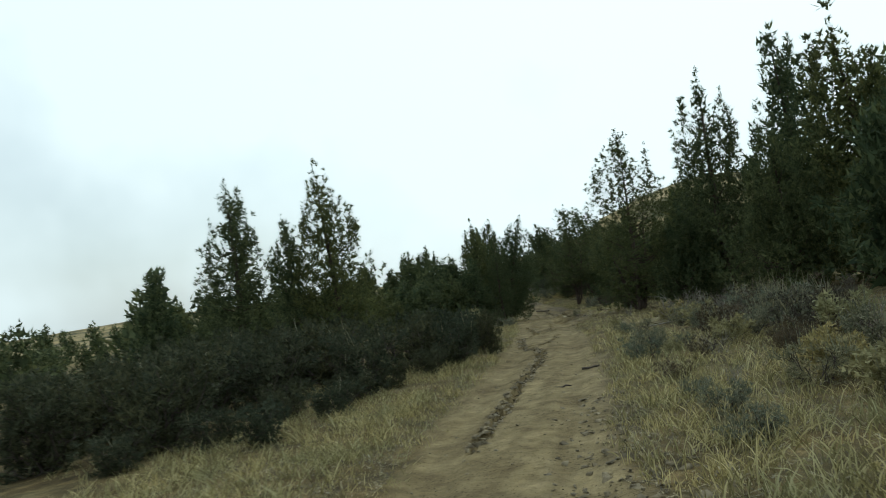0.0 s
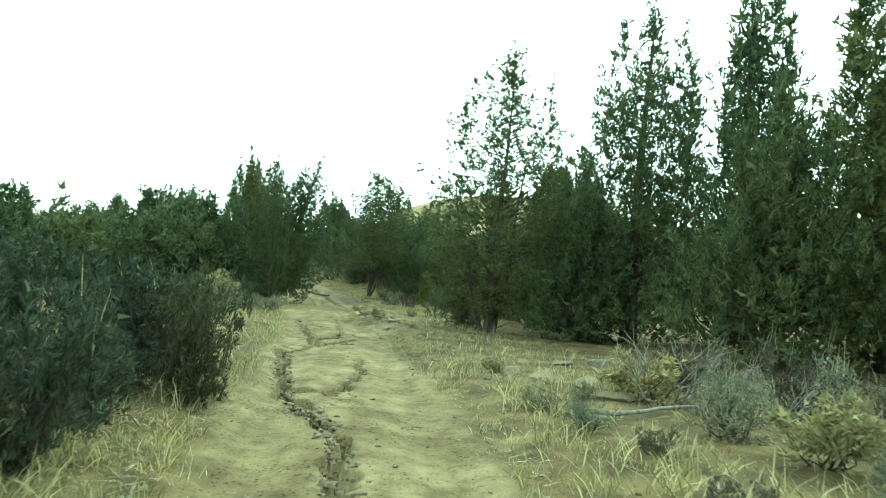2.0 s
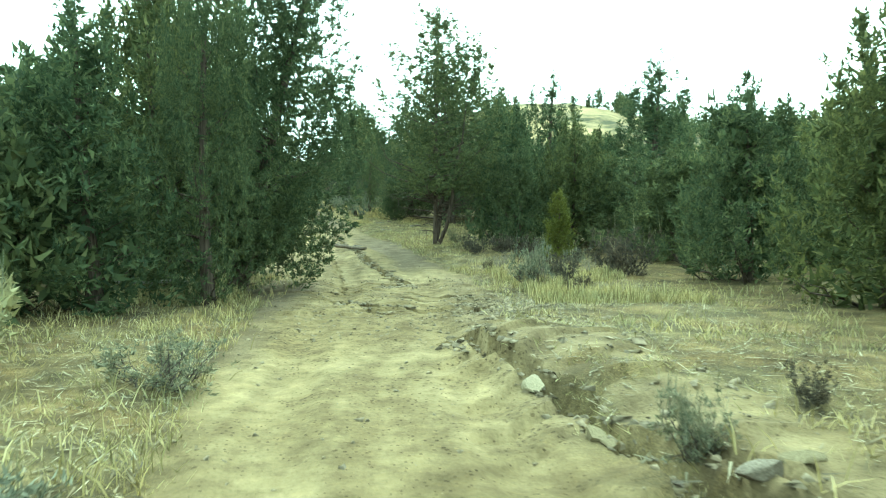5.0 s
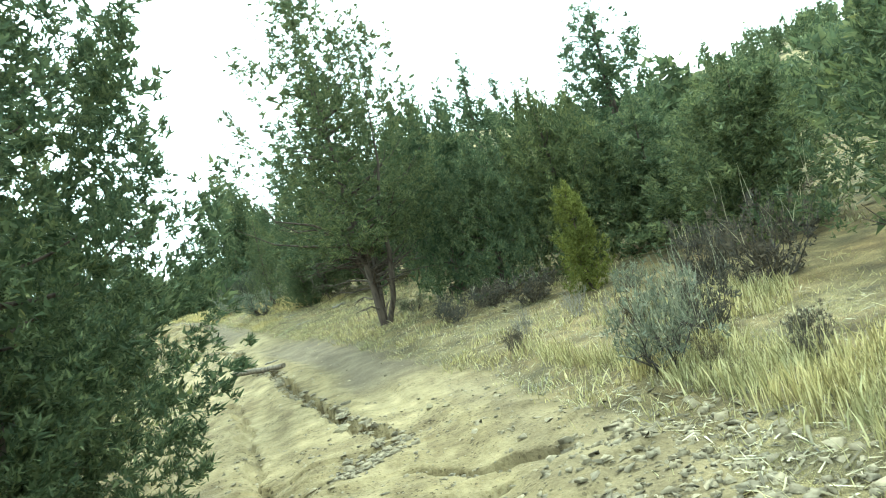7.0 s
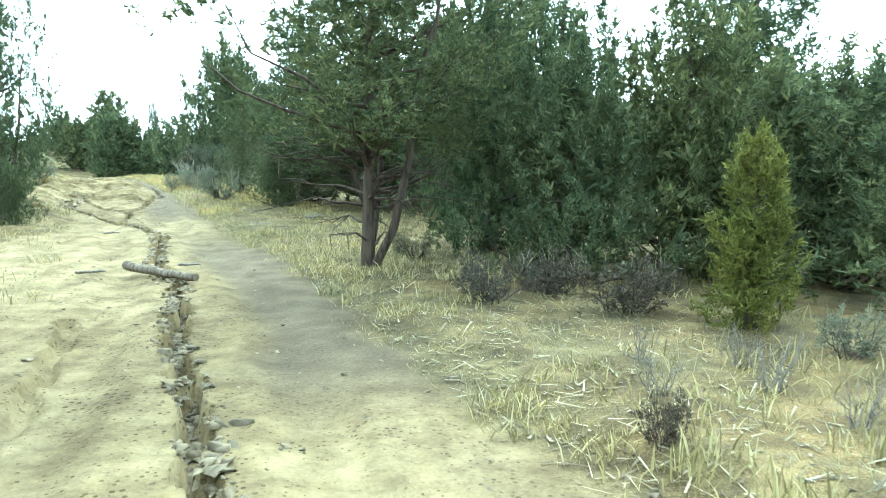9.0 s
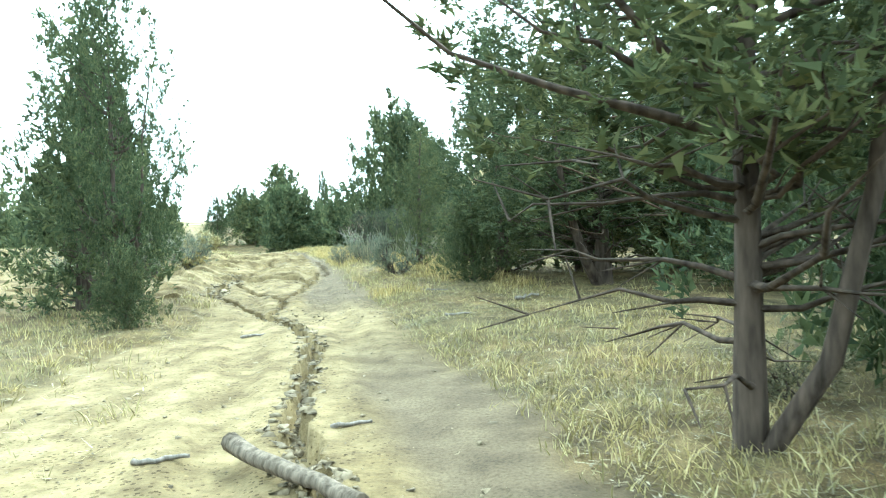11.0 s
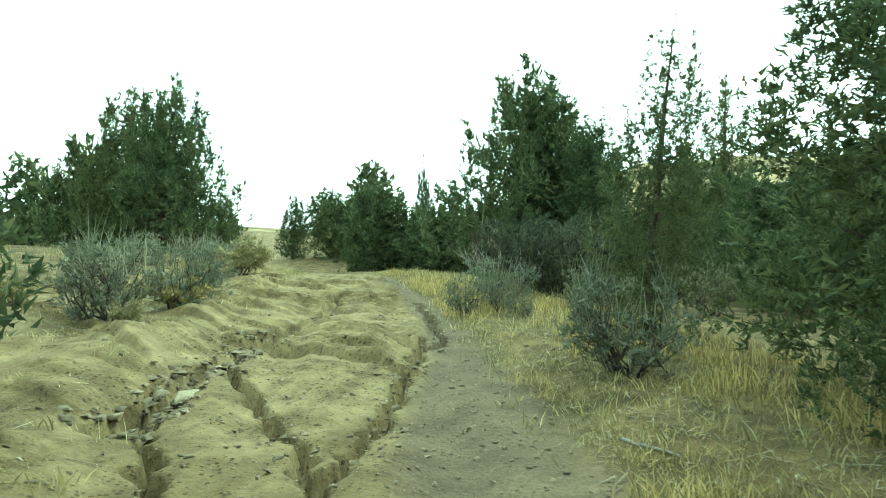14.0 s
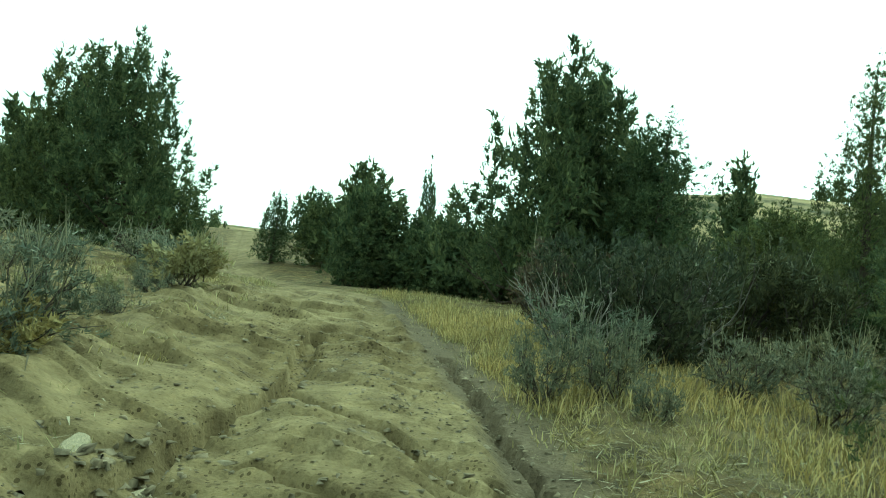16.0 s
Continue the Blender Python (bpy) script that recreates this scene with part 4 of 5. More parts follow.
def young_juniper(x, y):
    meshes = juniper_meshes(51, 1.7, 0.4, 0.0, 260, 7, 8, 0.055, 0.32, 3, 0.0, 0.055, skirt=0.9, leaf=YOUNG)
    plant("young_juniper", meshes, TREE_PARTS, x, y, "small pointed yellow-green juniper in dry grass", "tree")


young_juniper(3.65, 12.75)


# ---- shrubs ----
def shrub_meshes(seed, h=1.0, r=0.6, stems=13, sprays=420, leaf=None, stalks=45, size=0.11, wood=None, low=0.4, count=8, wide=0.4):
    rng = np.random.default_rng(seed)
    pieces, cen, way = [], [], []
    s = np.linspace(0, 1, 6)
    for a in range(stems):
        az, out = rng.random() * 6.283, r * rng.uniform(0.35, 0.95)
        top = h * rng.uniform(0.55, 0.92)
        flat = np.array([np.cos(az), np.sin(az), 0])
        line = np.outer(s ** 0.8 * out, flat) + np.outer(top * s ** 1.25, (0, 0, 1)) + np.append(rng.normal(size=2) * 0.05, -0.05)
        line[1:] += rng.normal(size=(5, 3)) * 0.045 * h
        pieces.append(tube(line, 0.016 * h * (1.15 - s), 3))
        for b in range(3):
            t = rng.uniform(low, 0.8)
            p = np.array([np.interp(t, s, line[:, c]) for c in range(3)])
            d = unit(flat * 0.6 + rng.normal(size=3) * 0.6 + (0, 0, 0.7))
            q = p + np.outer(np.linspace(0, 1, 4) * h * rng.uniform(0.2, 0.42), d)
            q[1:] += rng.normal(size=(3, 3)) * 0.02
            pieces.append(tube(q, 0.007 * h * (1.2 - np.linspace(0, 1, 4)), 3))
            m = max(2, sprays // (stems * 4))
            cen.append(q[1] + (q[-1] - q[1]) * rng.random((m, 1)) + rng.normal(size=(m, 3)) * 0.05 * h)
            way.append(unit(d + rng.normal(size=(m, 3)) * 0.4 + (0, 0, 0.5)))
        m = max(2, sprays // (stems * 4))
        cen.append(line[-1] + rng.normal(size=(m, 3)) * 0.07 * h)
        way.append(unit(rng.normal(size=(m, 3)) * 0.4 + flat * 0.4 + (0, 0, 0.9)))
    cen, way = np.concatenate(cen), np.concatenate(way)
    out = [mesh_from("shrub_stems", *joined(pieces), wood or TWIG, True)]
    if sprays:
        out.append(mesh_from("shrub_leaves", *tufts(rng, cen, way, size * h * rng.uniform(0.7, 1.3, len(cen)), count, wide, 0.6), leaf or SAGE))
    if stalks:
        pick = cen[rng.integers(len(cen), size=stalks)]
        pick = pick[pick[:, 2] > 0.4 * h]
        d = unit(rng.normal(size=(len(pick), 3)) * 0.16 + (0, 0, 1))
        sp = []
        for p, w in zip(pick, d):
            ln = h * rng.uniform(0.25, 0.5)
            k = np.linspace(0, 1, 4)
            sp.append(tube(p + np.outer(k * ln, w) + np.outer(k * k * 0.12 * ln, rng.normal(size=3)), 0.0055 * h * (1.3 - k), 3))
        out.append(mesh_from("shrub_stalks", *joined(sp), STALK))
    return out


SHRUB_PARTS = ("stem_framework", "foliage", "flower_stalk_spray")
SAGES = [shrub_meshes(s, 1.0, 0.62, 15, 340, SAGE, st, 0.085, None, 0.25, 11, 0.26) for s, st in ((61, 150), (62, 90), (63, 40), (64, 180))]
DUSKS = [shrub_meshes(s, 1.0, 0.72, 16, 320, DUSK, 30, 0.09, None, 0.2, 9, 0.3) for s in (71, 72, 73)]
BRUSHES = [shrub_meshes(s, 1.0, 0.72, 20, 680, BRUSH, 8, 0.076, None, 0.08, 13, 0.3) for s in (75, 76)]
GOLDS = [shrub_meshes(s, 1.0, 0.66, 14, 330, GOLD, 60, 0.14) for s in (81,)]
BARES = [shrub_meshes(s, 1.0, 0.8, 16, 0, None, 0, 0.1, DEAD) for s in (91, 92)]
KINDS = {
    "sage": (SAGES, "sagebrush", "grey-green sagebrush with upright dry flower stalks", 0.62),
    "dusk": (DUSKS, "bitterbrush", "dark brown-green bitterbrush by the track", 0.72),
    "brush": (BRUSHES, "dark_brush", "tall dark grey-green brush beside the track", 0.72),
    "gold": (GOLDS, "rabbitbrush", "straw-yellow rabbitbrush beside the track", 0.66),
    "bare": (BARES, "dead_shrub", "dead shrub of bleached grey bare branches", 0.8),
}


def shrub(kind, which, x, y, tall, wide, turn=0.0):
    sets, name, label, r = KINDS[kind]
    return plant(name, sets[which % len(sets)], SHRUB_PARTS, x, y, label, "shrub", turn, 0.5 * wide / r, tall, name + " plants", 0.02)


for row in (
    ("sage", 3, -3.55, 29.5, 0.95, 1.25), ("sage", 1, -10.2, 30.9, 1.15, 1.5), ("sage", 0, -15.8, 43.1, 0.8, 2.2), ("sage", 2, -5.6, 35.6, 0.9, 1.3),
    ("bare", 0, -5.7, 36.2, 1.3, 1.8), ("bare", 1, -4.6, 37.6, 1.8, 2.6), ("brush", 0, -5.6, 37.6, 1.6, 2.0), ("brush", 1, -3.9, 38.6, 1.8, 2.4),
):
    shrub(*row, turn=1.7 * row[2] + row[3])
for row in (
    ("brush", 0, -4.8, 36.6, 1.5, 1.9), ("brush", 1, -2.6, 38.2, 1.6, 2.2), ("dusk", 1, -5.9, 38.8, 1.5, 1.8), ("sage", 1, -3.5, 34.2, 0.7, 0.9), ("sage", 2, -4.2, 35.0, 0.7, 0.9), ("sage", 0, -2.1, 35.0, 0.9, 1.2),
    ("sage", 0, -5.4, 34.1, 0.65, 0.7), ("sage", 2, -5.0, 33.5, 0.4, 0.5), ("sage", 1, -2.95, 35.9, 0.8, 1.0), ("sage", 2, -3.4, 36.7, 0.5, 0.8),
):
    shrub(*row, turn=1.7 * row[2] + row[3])
for row in (
    ("sage", 3, -14.2, 41.6, 0.8, 1.7), ("sage", 2, -15.2, 39.2, 0.8, 1.4), ("sage", 1, -12.4, 33.9, 1.0, 1.5), ("sage", 2, -8.7, 26.7, 0.6, 0.8),
    ("sage", 1, -6.0, 33.9, 0.7, 0.7), ("sage", 3, -9.8, 31.9, 0.9, 1.2), ("gold", 0, -12.5, 39.0, 0.9, 1.4), ("sage", 2, -10.9, 28.2, 0.9, 1.3),
):
    shrub(*row, turn=1.7 * row[2] + row[3])
for row in (
    ("sage", 0, 2.35, 7.15, 0.75, 0.8), ("dusk", 0, 3.1, 7.9, 0.65, 0.75), ("dusk", 1, 2.9, 13.6, 0.6, 1.0), ("dusk", 2, 3.25, 6.6, 0.3, 0.32),
):
    shrub(*row, turn=1.7 * row[2] + row[3])
for row in (
    ("dusk", 0, 2.6, 6.8, 0.26, 0.26), ("bare", 1, 2.1, 10.9, 0.38, 0.45), ("sage", 2, 1.2, 17.8, 0.5, 0.8),
    ("dusk", 1, 2.98, 6.1, 0.28, 0.3), ("dusk", 2, 2.3, 14.4, 0.55, 0.9), ("dusk", 1, 1.7, 13.9, 0.5, 0.8), ("bare", 1, 2.97, 11.6, 0.42, 0.5),
):
    shrub(*row, turn=1.3 * row[2] + row[3])
for row in (
    ("sage", 2, 3.9, 11.7, 0.42, 0.5), ("bare", 0, 2.3, 11.7, 0.4, 0.35), ("dusk", 0, 4.6, 9.3, 1.0, 1.1), ("dusk", 2, 4.4, 10.4, 0.9, 1.0),
    ("gold", 0, -2.7, -0.3, 1.0, 1.2), ("sage", 2, -1.3, -4.6, 0.65, 0.9), ("sage", 2, -1.1, -0.3, 0.45, 0.85), ("sage", 0, 2.5, -1.6, 0.4, 0.45),
):
    shrub(*row, turn=1.3 * row[2] + row[3])
# dead twigs and small dark bushes in the tall grass
for row in (("bare", 0, 2.83, 11.00, 0.50, 0.50), ("dusk", 1, 1.76, 10.17, 0.30, 0.30), ("bare", 2, 2.94, 10.33, 0.42, 0.40), ("dusk", 3, 3.04, 9.30, 0.45, 0.45), ("bare", 4, 3.95, 10.05, 0.50, 0.50), ("bare", 5, 2.92, 9.62, 0.34, 0.40)):
    shrub(*row, turn=2.1 * row[2] + row[3])
for row in (
    ("dusk", 0, 3.5, -0.8, 0.3, 0.35), ("sage", 1, -0.4, -11.0, 0.85, 1.2), ("sage", 2, -0.9, -8.0, 0.6, 1.0),
    ("sage", 2, -1.0, -4.0, 0.6, 0.8), ("bare", 0, 5.3, -9.7, 0.6, 0.45), ("brush", 0, 1.9, -17.3, 1.25, 1.1), ("brush", 1, 1.7, -20.1, 1.2, 1.2),
):
    shrub(*row, turn=1.3 * row[2] + row[3])
for row in (
    ("bare", 0, 7.0, -15.7, 1.15, 1.9), ("bare", 1, 7.9, -15.2, 0.9, 1.4), ("sage", 2, -0.6, -3.5, 0.5, 0.9), ("sage", 2, 6.2, -23.5, 0.5, 0.7),
    ("dusk", 2, 8.4, -18.9, 0.6, 1.1), ("bare", 1, 7.4, -24.0, 0.5, 0.8), ("brush", 0, 0.6, -20.2, 1.4, 2.0), ("brush", 1, 0.9, -23.5, 1.4, 1.7),
):
    shrub(*row, turn=0.9 * row[2] + row[3])
for row in (
    ("brush", 1, 1.2, -16.6, 1.3, 1.5), ("brush", 2, 0.7, -14.8, 1.0, 1.4), ("brush", 2, 0.2, -17.4, 1.4, 1.8),
    ("dusk", 1, 7.9, -21.1, 0.7, 1.3), ("sage", 2, 6.25, -22.2, 0.5, 0.8), ("brush", 2, -0.9, -23.9, 1.5, 2.2), ("brush", 0, -1.3, -26.9, 1.7, 2.4),
):
    shrub(*row, turn=0.9 * row[2] + row[3])
for row in (
    ("brush", 1, -0.7, -21.4, 1.7, 2.3), ("brush", 2, -3.5, -27.0, 1.7, 2.6), ("brush", 0, -3.0, -23.0, 1.8, 2.6), ("brush", 1, -2.0, -19.0, 1.7, 2.4),
    ("bare", 0, 8.2, -16.1, 0.85, 1.3), ("sage", 1, 6.3, -21.9, 0.5, 0.6), ("dusk", 0, 9.3, -22.3, 0.8, 1.5), ("dusk", 2, 10.0, -19.8, 0.9, 1.6),
):
    shrub(*row, turn=0.9 * row[2] + row[3])
for row in ((1.6, -21.6), (1.5, -20.2), (1.2, -23.0), (1.6, -18.9), (0.9, -24.4), (0.2, -25.4), (1.3, -25.8), (0.0, -27.2), (1.3, -17.6), (-0.8, -28.4), (1.0, -27.6)):
    shrub("brush", int(row[1] * 3) % 2, row[0], row[1], 0.62, 1.0, row[1])
for row in ((-5.1, -23.8, 1.6), (-4.2, -25.4, 1.5), (-6.4, -22.6, 1.8), (-7.8, -21.0, 1.9), (-5.6, -20.0, 1.8), (-9.2, -18.0, 2.0), (-2.6, -25.0, 1.5), (-7.0, -17.6, 2.0), (-4.6, -18.4, 1.9), (-2.2, -21.2, 1.7)):
    shrub("brush", int(row[1] * 3) % 2, row[0], row[1], row[2], 2.6, row[1])

# low sagebrush on the bank beside the slabs
rng = np.random.default_rng(45)
for y in np.arange(27.5, 43, 0.62):
    tall = rng.uniform(0.22, 0.5)
    shrub(("sage", "sage", "gold")[int(rng.integers(3))], int(rng.integers(4)), float(road_x(y)) - rng.uniform(2.4, 6.0), y, tall, tall * rng.uniform(1.2, 1.9), rng.uniform(0, 6))
# a belt of brown weeds along the first stretch
rng = np.random.default_rng(44)
for y in np.arange(-32.5, -13, 1.15):
    for lane in range(3):
        kind = ("dusk", "gold", "sage", "bare", "sage")[int(rng.integers(5))]
        yy = y + rng.uniform(-0.5, 0.5)
        tall = rng.uniform(0.22, 0.4) + 0.22 * lane
        shrub(kind, int(rng.integers(4)), float(road_x(yy)) + 2.5 + 1.35 * lane + rng.uniform(-0.4, 0.4), yy, tall, tall * rng.uniform(1.3, 2.0), rng.uniform(0, 6))


# ---- stones, wood and litter ----
def rock_mesh(seed, mat, rough=0.28):
    rng = np.random.default_rng(seed)
    bm = bmesh.new()
    bmesh.ops.create_icosphere(bm, subdivisions=3, radius=1)
    axes = unit(rng.normal(size=(13, 3)))
    cut = rng.uniform(0.4, 0.8, 13)
    for v in bm.verts:
        p = np.array(v.co)
        for a, c in zip(axes, cut):
            over = p @ a - c
            if over > 0:
                p = p - a * over
        p = p * (1 + rough * 0.25 * noise.noise(Vector(p * 3 + seed)))
        v.co = p
    me = bpy.data.meshes.new("rock")
    bm.to_mesh(me)
    bm.free()
    for f in me.polygons:
        f.use_smooth = False
    me.materials.append(mat)
    return me


ROCKS = [rock_mesh(s, CLOD) for s in (1, 2, 3)] + [rock_mesh(s, DARK_STONE) for s in (4, 5)] + [rock_mesh(s, PALE_STONE) for s in (6, 7)]


def rock(which, x, y, sx, sy, sz, label, turn=0.0):
    ob = new("rock", ROCKS[which])
    ob.location = (x, y, height(x, y) + sz * 0.15)
    ob.scale, ob.rotation_euler = (sx, sy, sz), (0, 0, turn)
    return tagged(ob, label, "rock", "loose rocks")


PALE = "pale tan angular rock half sunk in the earth"
for row in ((0, 5.35, -13.6, 0.36, 0.24, 0.1), (1, 5.95, -13.75, 0.5, 0.3, 0.11), (2, 5.2, -13.05, 0.26, 0.18, 0.08), (0, 6.3, -14.7, 0.45, 0.3, 0.12), (2, 6.45, -15.6, 0.35, 0.25, 0.1), (1, 5.7, -12.4, 0.2, 0.15, 0.07),
            (1, 3.15, -4.2, 0.17, 0.12, 0.09), (2, -0.95, 12.4, 0.17, 0.1, 0.07), (1, -0.35, 9.6, 0.13, 0.09, 0.06), (0, 0.6, 9.3, 0.08, 0.06, 0.05),
            (2, 0.75, 9.0, 0.05, 0.04, 0.03)):
    rock(*row, PALE, row[1] * 3 + row[2])
for row in ((3, 6.4, -12.2, 0.35, 0.2, 0.1), (4, 7.2, -12.0, 0.5, 0.25, 0.12), (3, 3.3, -3.4, 0.22, 0.14, 0.09), (4, 2.6, -2.4, 0.16, 0.12, 0.08), (3, 2.2, -1.5, 0.14, 0.1, 0.08)):
    rock(*row, "grey-brown angular rock lying on the verge", row[1] * 2 + row[2])


# flat pale ledges along the rubble channel, and broken stones along the gully
for row in ((-7.82, 30.6, 0.1, 0.5, 0.07, 0.15), (-7.86, 31.5, 0.09, 0.55, 0.07, 0.05), (-7.2, 28.0, 0.09, 0.36, 0.06, 0.2), (-7.95, 32.6, 0.08, 0.4, 0.06, 0.1), (-8.3, 30.9, 0.09, 0.35, 0.05, 0.5)):
    rock(5 + int(row[1] * 2) % 2, *row[:5], "flat pale stone ledge beside the rubble channel", row[5])
rng = np.random.default_rng(17)
for width, deep, line in LOWER_RILLS[6:8]:
    for k in range(13):
        f = rng.uniform(0, len(line) - 1.01)
        (ax, ay), (bx, by) = line[int(f)], line[int(f) + 1]
        x, y = ax + (f % 1) * (bx - ax) + 0.16 * rng.normal(), ay + (f % 1) * (by - ay) + 0.16 * rng.normal()
        b = rng.uniform(0.04, 0.13)
        rock(int(rng.integers(7)), x, y, b * rng.uniform(1.0, 1.7), b, b * rng.uniform(0.45, 0.8), "broken tan stone in the washed-out gully", rng.uniform(0, 6))


def log(x, y, length, radius, turn, label, mat, lift=0.0, bend=0.06, seed=0):
    rng = np.random.default_rng(seed)
    k = np.linspace(-0.5, 0.5, 8)
    line = np.stack([k * length, bend * length * np.sin(k * 5) + rng.normal(size=8) * 0.01, rng.normal(size=8) * 0.3 * radius], 1)
    v, q = tube(line, radius * (1 - 0.35 * (k + 0.5)) * (1 + 0.1 * rng.normal(size=8)), 9)
    caps = [(line[0], 0), (line[-1], len(v) - 9)]
    tris = [q]
    for c, a in caps:
        v = np.concatenate([v, [c]])
        ring = a + np.arange(9)
        tris.append(np.stack([ring, np.roll(ring, -1), np.full(9, len(v) - 1), np.full(9, len(v) - 1)], 1))
    me = bpy.data.meshes.new("log")
    me.from_pydata(v.tolist(), [], [tuple(f) for f in tris[0]] + [tuple(f[:3]) for t in tris[1:] for f in t])
    me.materials.append(mat)
    for f in me.polygons:
        f.use_smooth = len(f.vertices) == 4
    ob = new("log", me)
    ob.location = (x, y, height(x, y) + radius * 0.7 + lift)
    ob.rotation_euler = (0, 0, turn)
    return tagged(ob, label, "log", "fallen wood")


log(-2.1, 16.35, 1.55, 0.065, -0.82, "weathered grey-brown log lying across the rill in the track", OLD, 0.04, 0.03, 1)
log(-3.05, 16.75, 0.34, 0.02, 0.2, "short grey stick on the dirt track", DEAD, 0, 0.1, 2)
log(-2.0, 17.6, 0.3, 0.02, 0.4, "short grey stick on the dirt track", DEAD, 0, 0.1, 3)
log(-4.45, 22.4, 0.45, 0.022, 0.15, "short grey stick on the dirt track", DEAD, 0, 0.1, 4)
log(4.9, -24.8, 0.3, 0.02, 0.3, "dark stick on the edge of the track", TWIG, 0, 0.1, 5)
log(5.2, -23.0, 0.35, 0.022, 0.4, "dark stick on the edge of the track", TWIG, 0, 0.1, 6)
log(6.6, -16.6, 1.5, 0.03, 0.3, "thin bleached branch lying in dry grass", DEAD, 0.05, 0.12, 7)
log(8.6, -21.6, 1.3, 0.03, 0.2, "thin dark branch lying in dry grass", TWIG, 0.1, 0.12, 8)
log(-0.6, 24.6, 0.5, 0.03, 0.5, "grey stick lying under the junipers", DEAD, 0, 0.1, 9)
log(-1.6, 22.7, 0.4, 0.025, 0.2, "grey stick lying under the junipers", DEAD, 0, 0.1, 10)
log(-2.3, 26.0, 0.6, 0.015, -0.7, "pale thin branch lying on the verge", DEAD, 0.02, 0.1, 11)
log(-3.5, 27.4, 0.5, 0.014, -0.9, "pale thin branch lying on the verge", DEAD, 0.02, 0.1, 12)
log(-3.4, 5.1, 1.1, 0.03, -0.15, "pale dead branch under the dark juniper", DEAD, 0.25, 0.1, 13)


FAN = (-0.22, 7.65, 0.24, 8.65)  # a line from its foot to its head


def scatter_stones():
    """Gravel in the rills and loose stones on the track, as one mass."""
    rng = np.random.default_rng(99)
    px, py, size = [], [], []
    for width, deep, line in RILLS:
        if deep < 0.1:
            continue
        for (ax, ay), (bx, by) in zip(line, line[1:]):
            m = int(np.hypot(bx - ax, by - ay) * (110 if deep > 0.15 else 34))
            f = rng.random(m)
            px.append(ax + f * (bx - ax) + rng.normal(size=m) * width * 0.8)
            py.append(ay + f * (by - ay) + rng.normal(size=m) * width * 0.8)
            size.append((0.01 + 0.042 * rng.random(m) ** 1.6) * (1.1 if deep > 0.15 else 0.75))
    m = 9000
    y = np.where(rng.random(m) < 0.45, rng.uniform(-36, 44, m), np.where(rng.random(m) < 0.5, rng.uniform(2, 10, m), rng.uniform(24, 36, m)))
    px.append(road_x(y) + rng.normal(size=m) * 1.5), py.append(y), size.append(0.007 + 0.024 * rng.random(m) ** 3)
    m = 700
    y = rng.uniform(-35, -26, m)
    px.append(road_x(y) + 1.25 + 0.35 * rng.normal(size=m)), py.append(y), size.append(0.015 + 0.04 * rng.random(m) ** 2)
    m = 900
    y = np.where(rng.random(m) < 0.5, rng.uniform(-1, 8, m), rng.uniform(-15, -3, m))
    px.append(road_x(y) + rng.uniform(1.0, 2.8, m)), py.append(y), size.append(0.01 + 0.05 * rng.random(m) ** 3)
    # dark crumbs on the turned-over lane, and a fan of shards below the slabs
    m = 2600
    y = rng.uniform(23, 42, m)
    px.append(road_x(y) + rng.uniform(0.15, 1.7, m)), py.append(y), size.append(0.006 + 0.022 * rng.random(m) ** 3)
    m = 330
    f = rng.random(m)
    px.append(FAN[0] + f * (FAN[2] - FAN[0]) + 0.13 * rng.normal(size=m)), py.append(FAN[1] + f * (FAN[3] - FAN[1]) + 0.13 * rng.normal(size=m)), size.append(0.014 + 0.035 * rng.random(m) ** 1.5)
    # rubble in the channel between the slabs, and a stony patch beside the lower slabs
    m = 700
    y = 26.8 + 4.4 * rng.random(m) ** 1.3
    px.append(np.interp(y, [26.9, 27.67, 28.7, 29.6, 30.5, 32], [-7.15, -7.25, -7.5, -7.6, -7.85, -7.95]) + 0.14 * rng.normal(size=m)), py.append(y), size.append(0.018 + 0.05 * rng.random(m) ** 1.7)
    m = 900
    y = rng.normal(size=m) * 0.9 + 5.0
    px.append(1.75 + 0.4 * rng.normal(size=m)), py.append(y), size.append(0.012 + 0.035 * rng.random(m) ** 2)
    x, y, s = np.concatenate(px), np.concatenate(py), np.concatenate(size)
    n = len(x)
    z = land(x, y)[0]
    six = np.array([(-1, -0.8, -0.6), (1, -0.9, -0.6), (0.1, 1.2, -0.6), (-0.7, -0.5, 0.8), (0.8, -0.6, 0.6), (0.1, 0.8, 0.9)]) * 0.8
    v = six[None] + rng.normal(size=(n, 6, 3)) * 0.3
    v = v * np.stack([s * rng.uniform(0.8, 1.6, n), s * rng.uniform(0.7, 1.1, n), s * rng.uniform(0.3, 0.6, n)], 1)[:, None]
    t = rng.random(n) * 6.283
    c, e = np.cos(t)[:, None], np.sin(t)[:, None]
    v = np.stack([v[..., 0] * c - v[..., 1] * e + x[:, None], v[..., 0] * e + v[..., 1] * c + y[:, None], v[..., 2] + (z + s * 0.2)[:, None]], -1)
    f = np.array([(3, 4, 5), (0, 1, 4), (0, 4, 3), (1, 2, 5), (1, 5, 4), (2, 0, 3), (2, 3, 5)])
    q = (f[None] + 6 * np.arange(n)[:, None, None]).reshape(-1, 3)
    tagged(new("gravel", mesh_from("gravel", v.reshape(-1, 3), q, STONE)), "loose angular gravel in the rills and on the track", "gravel", kind="stuff")


scatter_stones()


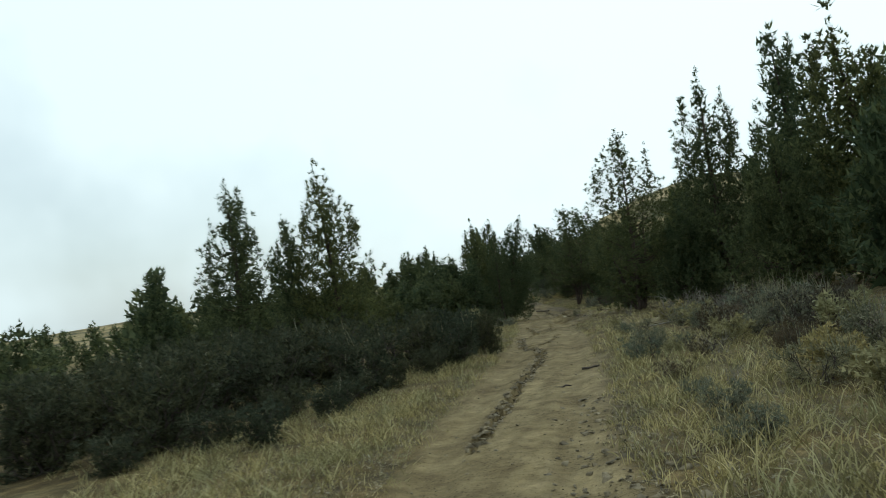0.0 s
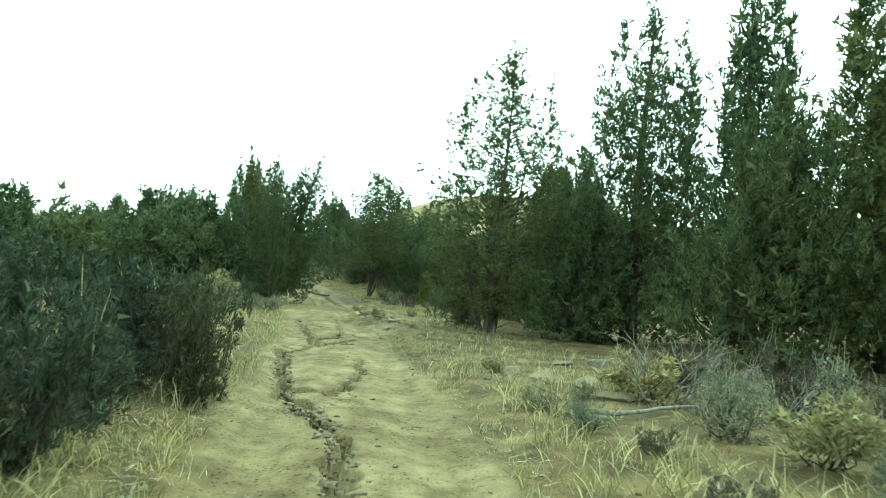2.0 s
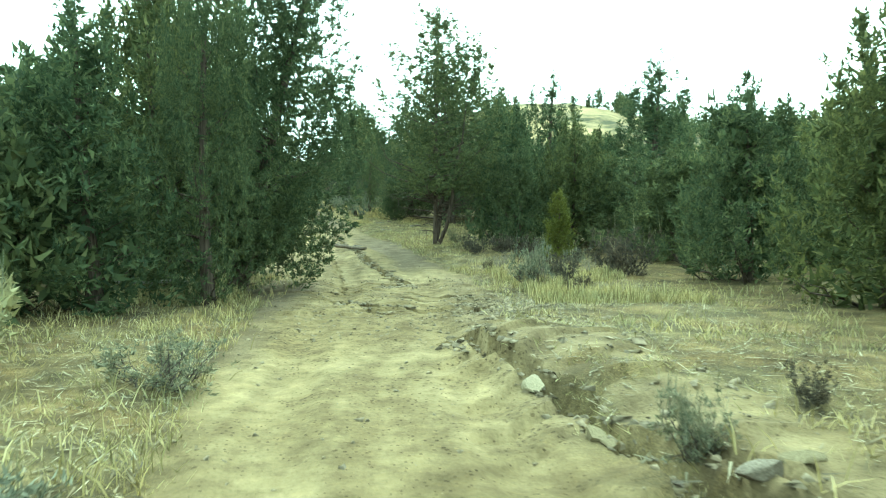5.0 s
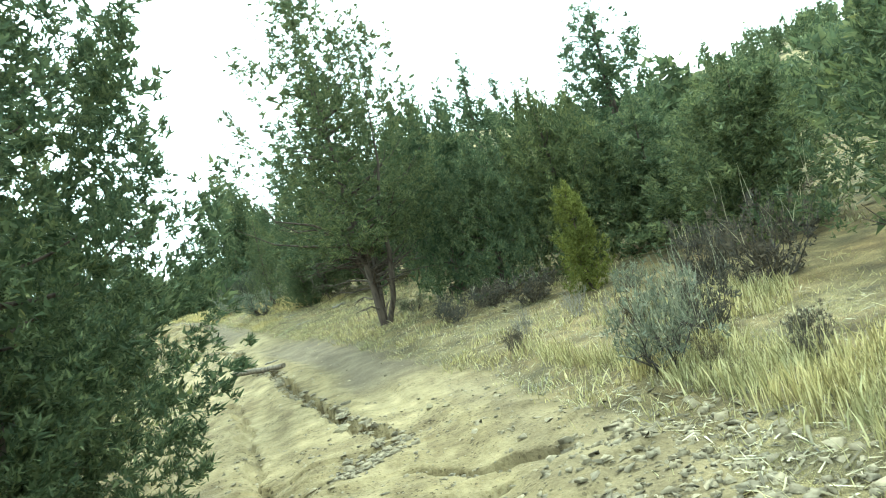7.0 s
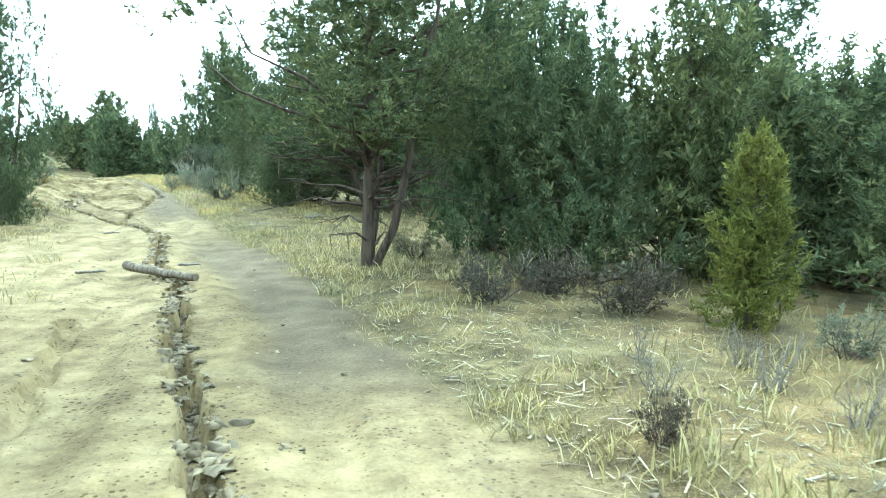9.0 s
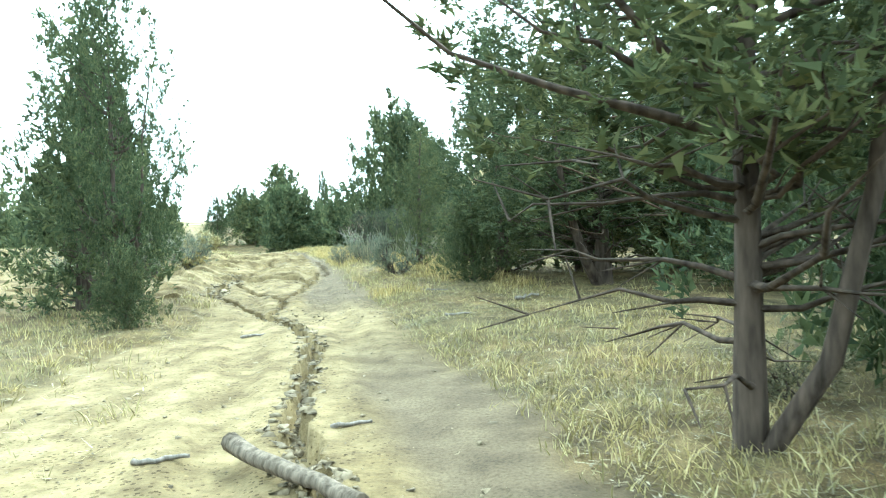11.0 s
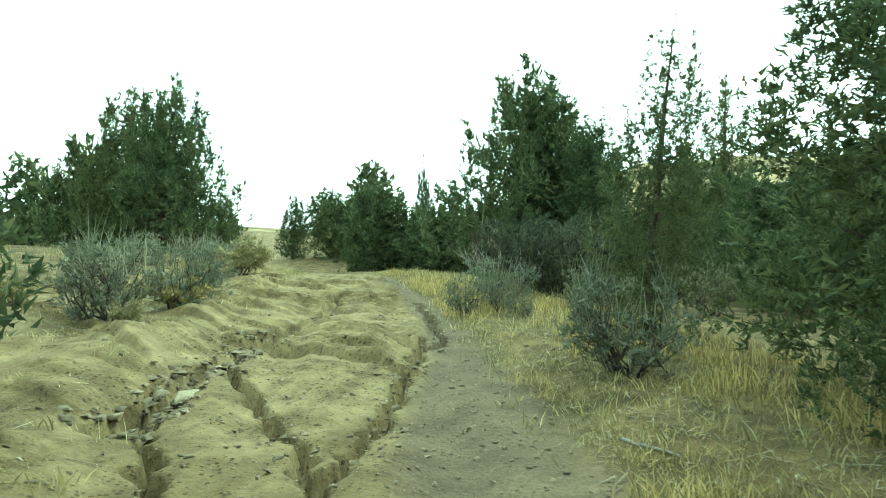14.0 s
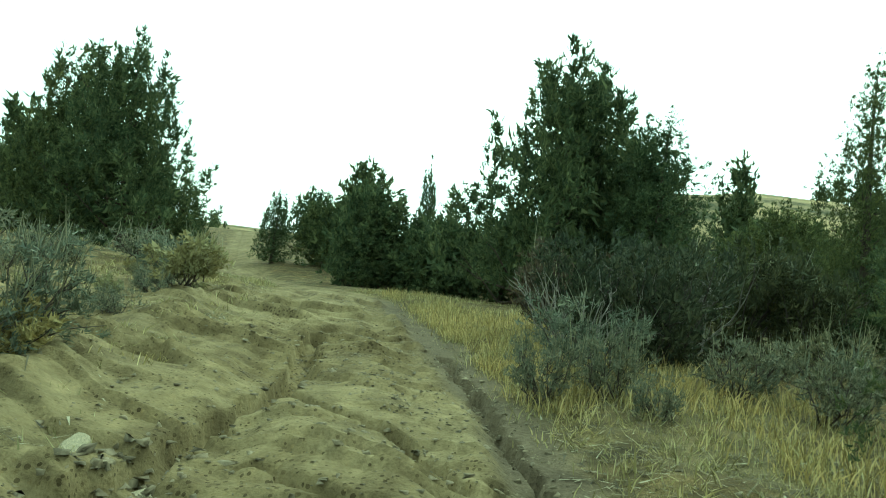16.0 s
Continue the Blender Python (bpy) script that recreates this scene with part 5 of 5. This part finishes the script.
def verge_points(rng, n, near, far, y0=-38, y1=48, patch=0.0, seed=60):
    y = rng.uniform(y0, y1, n)
    w = np.interp(y, HALF_Y, HALF_W)
    side = np.where(rng.random(n) < 0.5, -1, 1)
    a = w + near + (far - near) * rng.random(n) ** 1.4
    x = road_x(y) + side * a
    keep = (fbm(x * 0.55, y * 0.55, seed, 3) > patch) & ((land(x, y)[1] < 0.5) | (rng.random(n) < 0.12))
    # stony ground beside the first stretch carries little grass
    keep &= ~((y > -21) & (y < -3) & (x > road_x(y)) & (rng.random(n) < 0.6))
    return x[keep], y[keep]


def grass(name, label, rng, x, y, tall, per, mat, spread=0.07, flare=0.35, girth=1.0):
    n = len(x)
    z = land(x, y)[0]
    hgt = np.repeat(tall * rng.uniform(0.5, 1.2, n), per) * rng.uniform(0.5, 1.1, n * per)
    base = np.repeat(np.stack([x, y, z - 0.02], 1), per, 0) + rng.normal(size=(n * per, 3)) * (spread, spread, 0)
    way = unit(rng.normal(size=(n * per, 3)) * flare * (1, 1, 0) + (0, 0, 1))
    side = unit(np.cross(way, rng.normal(size=(n * per, 3)))) * (0.0025 + 0.0035 * rng.random(n * per))[:, None] * girth
    droop = way * (1, 1, 0) * (hgt * rng.uniform(0.1, 0.5, n * per))[:, None]
    mid = base + way * (hgt * 0.55)[:, None]
    tip = base + way * hgt[:, None] + droop - np.array([0, 0, 1]) * (hgt * 0.08)[:, None]
    if tall < 0.15:
        v = np.stack([base - side, base + side, tip], 1).reshape(-1, 3)
        tri = np.arange(3 * n * per).reshape(-1, 3)
    else:
        v = np.stack([base - side, base + side, mid + side, mid - side, tip], 1).reshape(-1, 3)
        k = 5 * np.arange(n * per)[:, None]
        tri = np.concatenate([k + [0, 1, 2], k + [0, 2, 3], k + [3, 2, 4]])
    tagged(new(name, mesh_from(name, v, tri, mat)), label, "grass", kind="stuff")


rng = np.random.default_rng(123)
gx, gy = verge_points(rng, 12500, 0.0, 3.4, patch=-0.1)
grass("dry_grass", "straw-yellow bunch grass along the track", rng, gx, gy, 0.19, 8, STRAW, 0.07)
gx, gy = verge_points(rng, 1500, 0.6, 3.0, 4.5, 10, patch=-0.2, seed=64)
grass("tall_dry_grass", "tall straw-yellow grass beside the track", rng, gx, gy, 0.26, 16, STRAW, 0.06, 0.16)
gx, gy = verge_points(rng, 2600, 0.5, 4.0, -35, -13, patch=-0.25, seed=74)
grass("weedy_dry_grass", "tangled straw-yellow weeds on the verge of the lower track", rng, gx, gy, 0.3, 11, STRAW, 0.1, 0.5, 1.15)
gx, gy = verge_points(rng, 3600, 3.5, 16, patch=-0.1, seed=66)
grass("sparse_dry_grass", "thin straw-coloured grass under the junipers", rng, gx, gy, 0.24, 10, STRAW, 0.1)


gx, gy = verge_points(rng, 4600, 0.2, 3.4, 26, 46, patch=-0.15, seed=68)
keep = gx > road_x(gy)
grass("verge_grass", "straw-yellow grass between sagebrush and track", rng, gx[keep], gy[keep], 0.26, 12, STRAW, 0.08, 0.25)
gx, gy = verge_points(rng, 5200, 0.3, 5.5, 15, 34, patch=-0.6, seed=78)
keep = gx > road_x(gy)
grass("duff_grass", "flattened orange-straw grass under the junipers", rng, gx[keep], gy[keep], 0.12, 12, STRAW, 0.12, 0.8, 0.7)


gx, gy = verge_points(rng, 21000, -0.1, 4.2, patch=-0.35, seed=72)
grass("short_dry_grass", "short straw-coloured grass and weeds on the verges", rng, gx, gy, 0.11, 9, STRAW, 0.09, 0.7)


def litter(count):
    """Straw, needles and bits of stick lying flat on the verge."""
    rng = np.random.default_rng(5)
    x, y = verge_points(rng, count, 0.05, 3.0, patch=-0.5, seed=70)
    n = len(x)
    z = land(x, y)[0] + 0.012
    t = rng.random(n) * 6.283
    d = np.stack([np.cos(t), np.sin(t), rng.normal(size=n) * 0.15], 1)
    ln = (0.02 + 0.13 * rng.random(n) ** 2.5)[:, None]
    s = np.stack([-d[:, 1], d[:, 0], 0 * t], 1) * (0.003 + 0.007 * rng.random(n))[:, None]
    c = np.stack([x, y, z], 1)
    v = np.stack([c - d * ln - s, c + d * ln, c - d * ln + s], 1).reshape(-1, 3)
    tagged(new("litter", mesh_from("litter", v, np.arange(3 * n).reshape(-1, 3), LITTER)), "straw and broken twigs strewn over the verge", "litter", kind="stuff")


litter(90000)
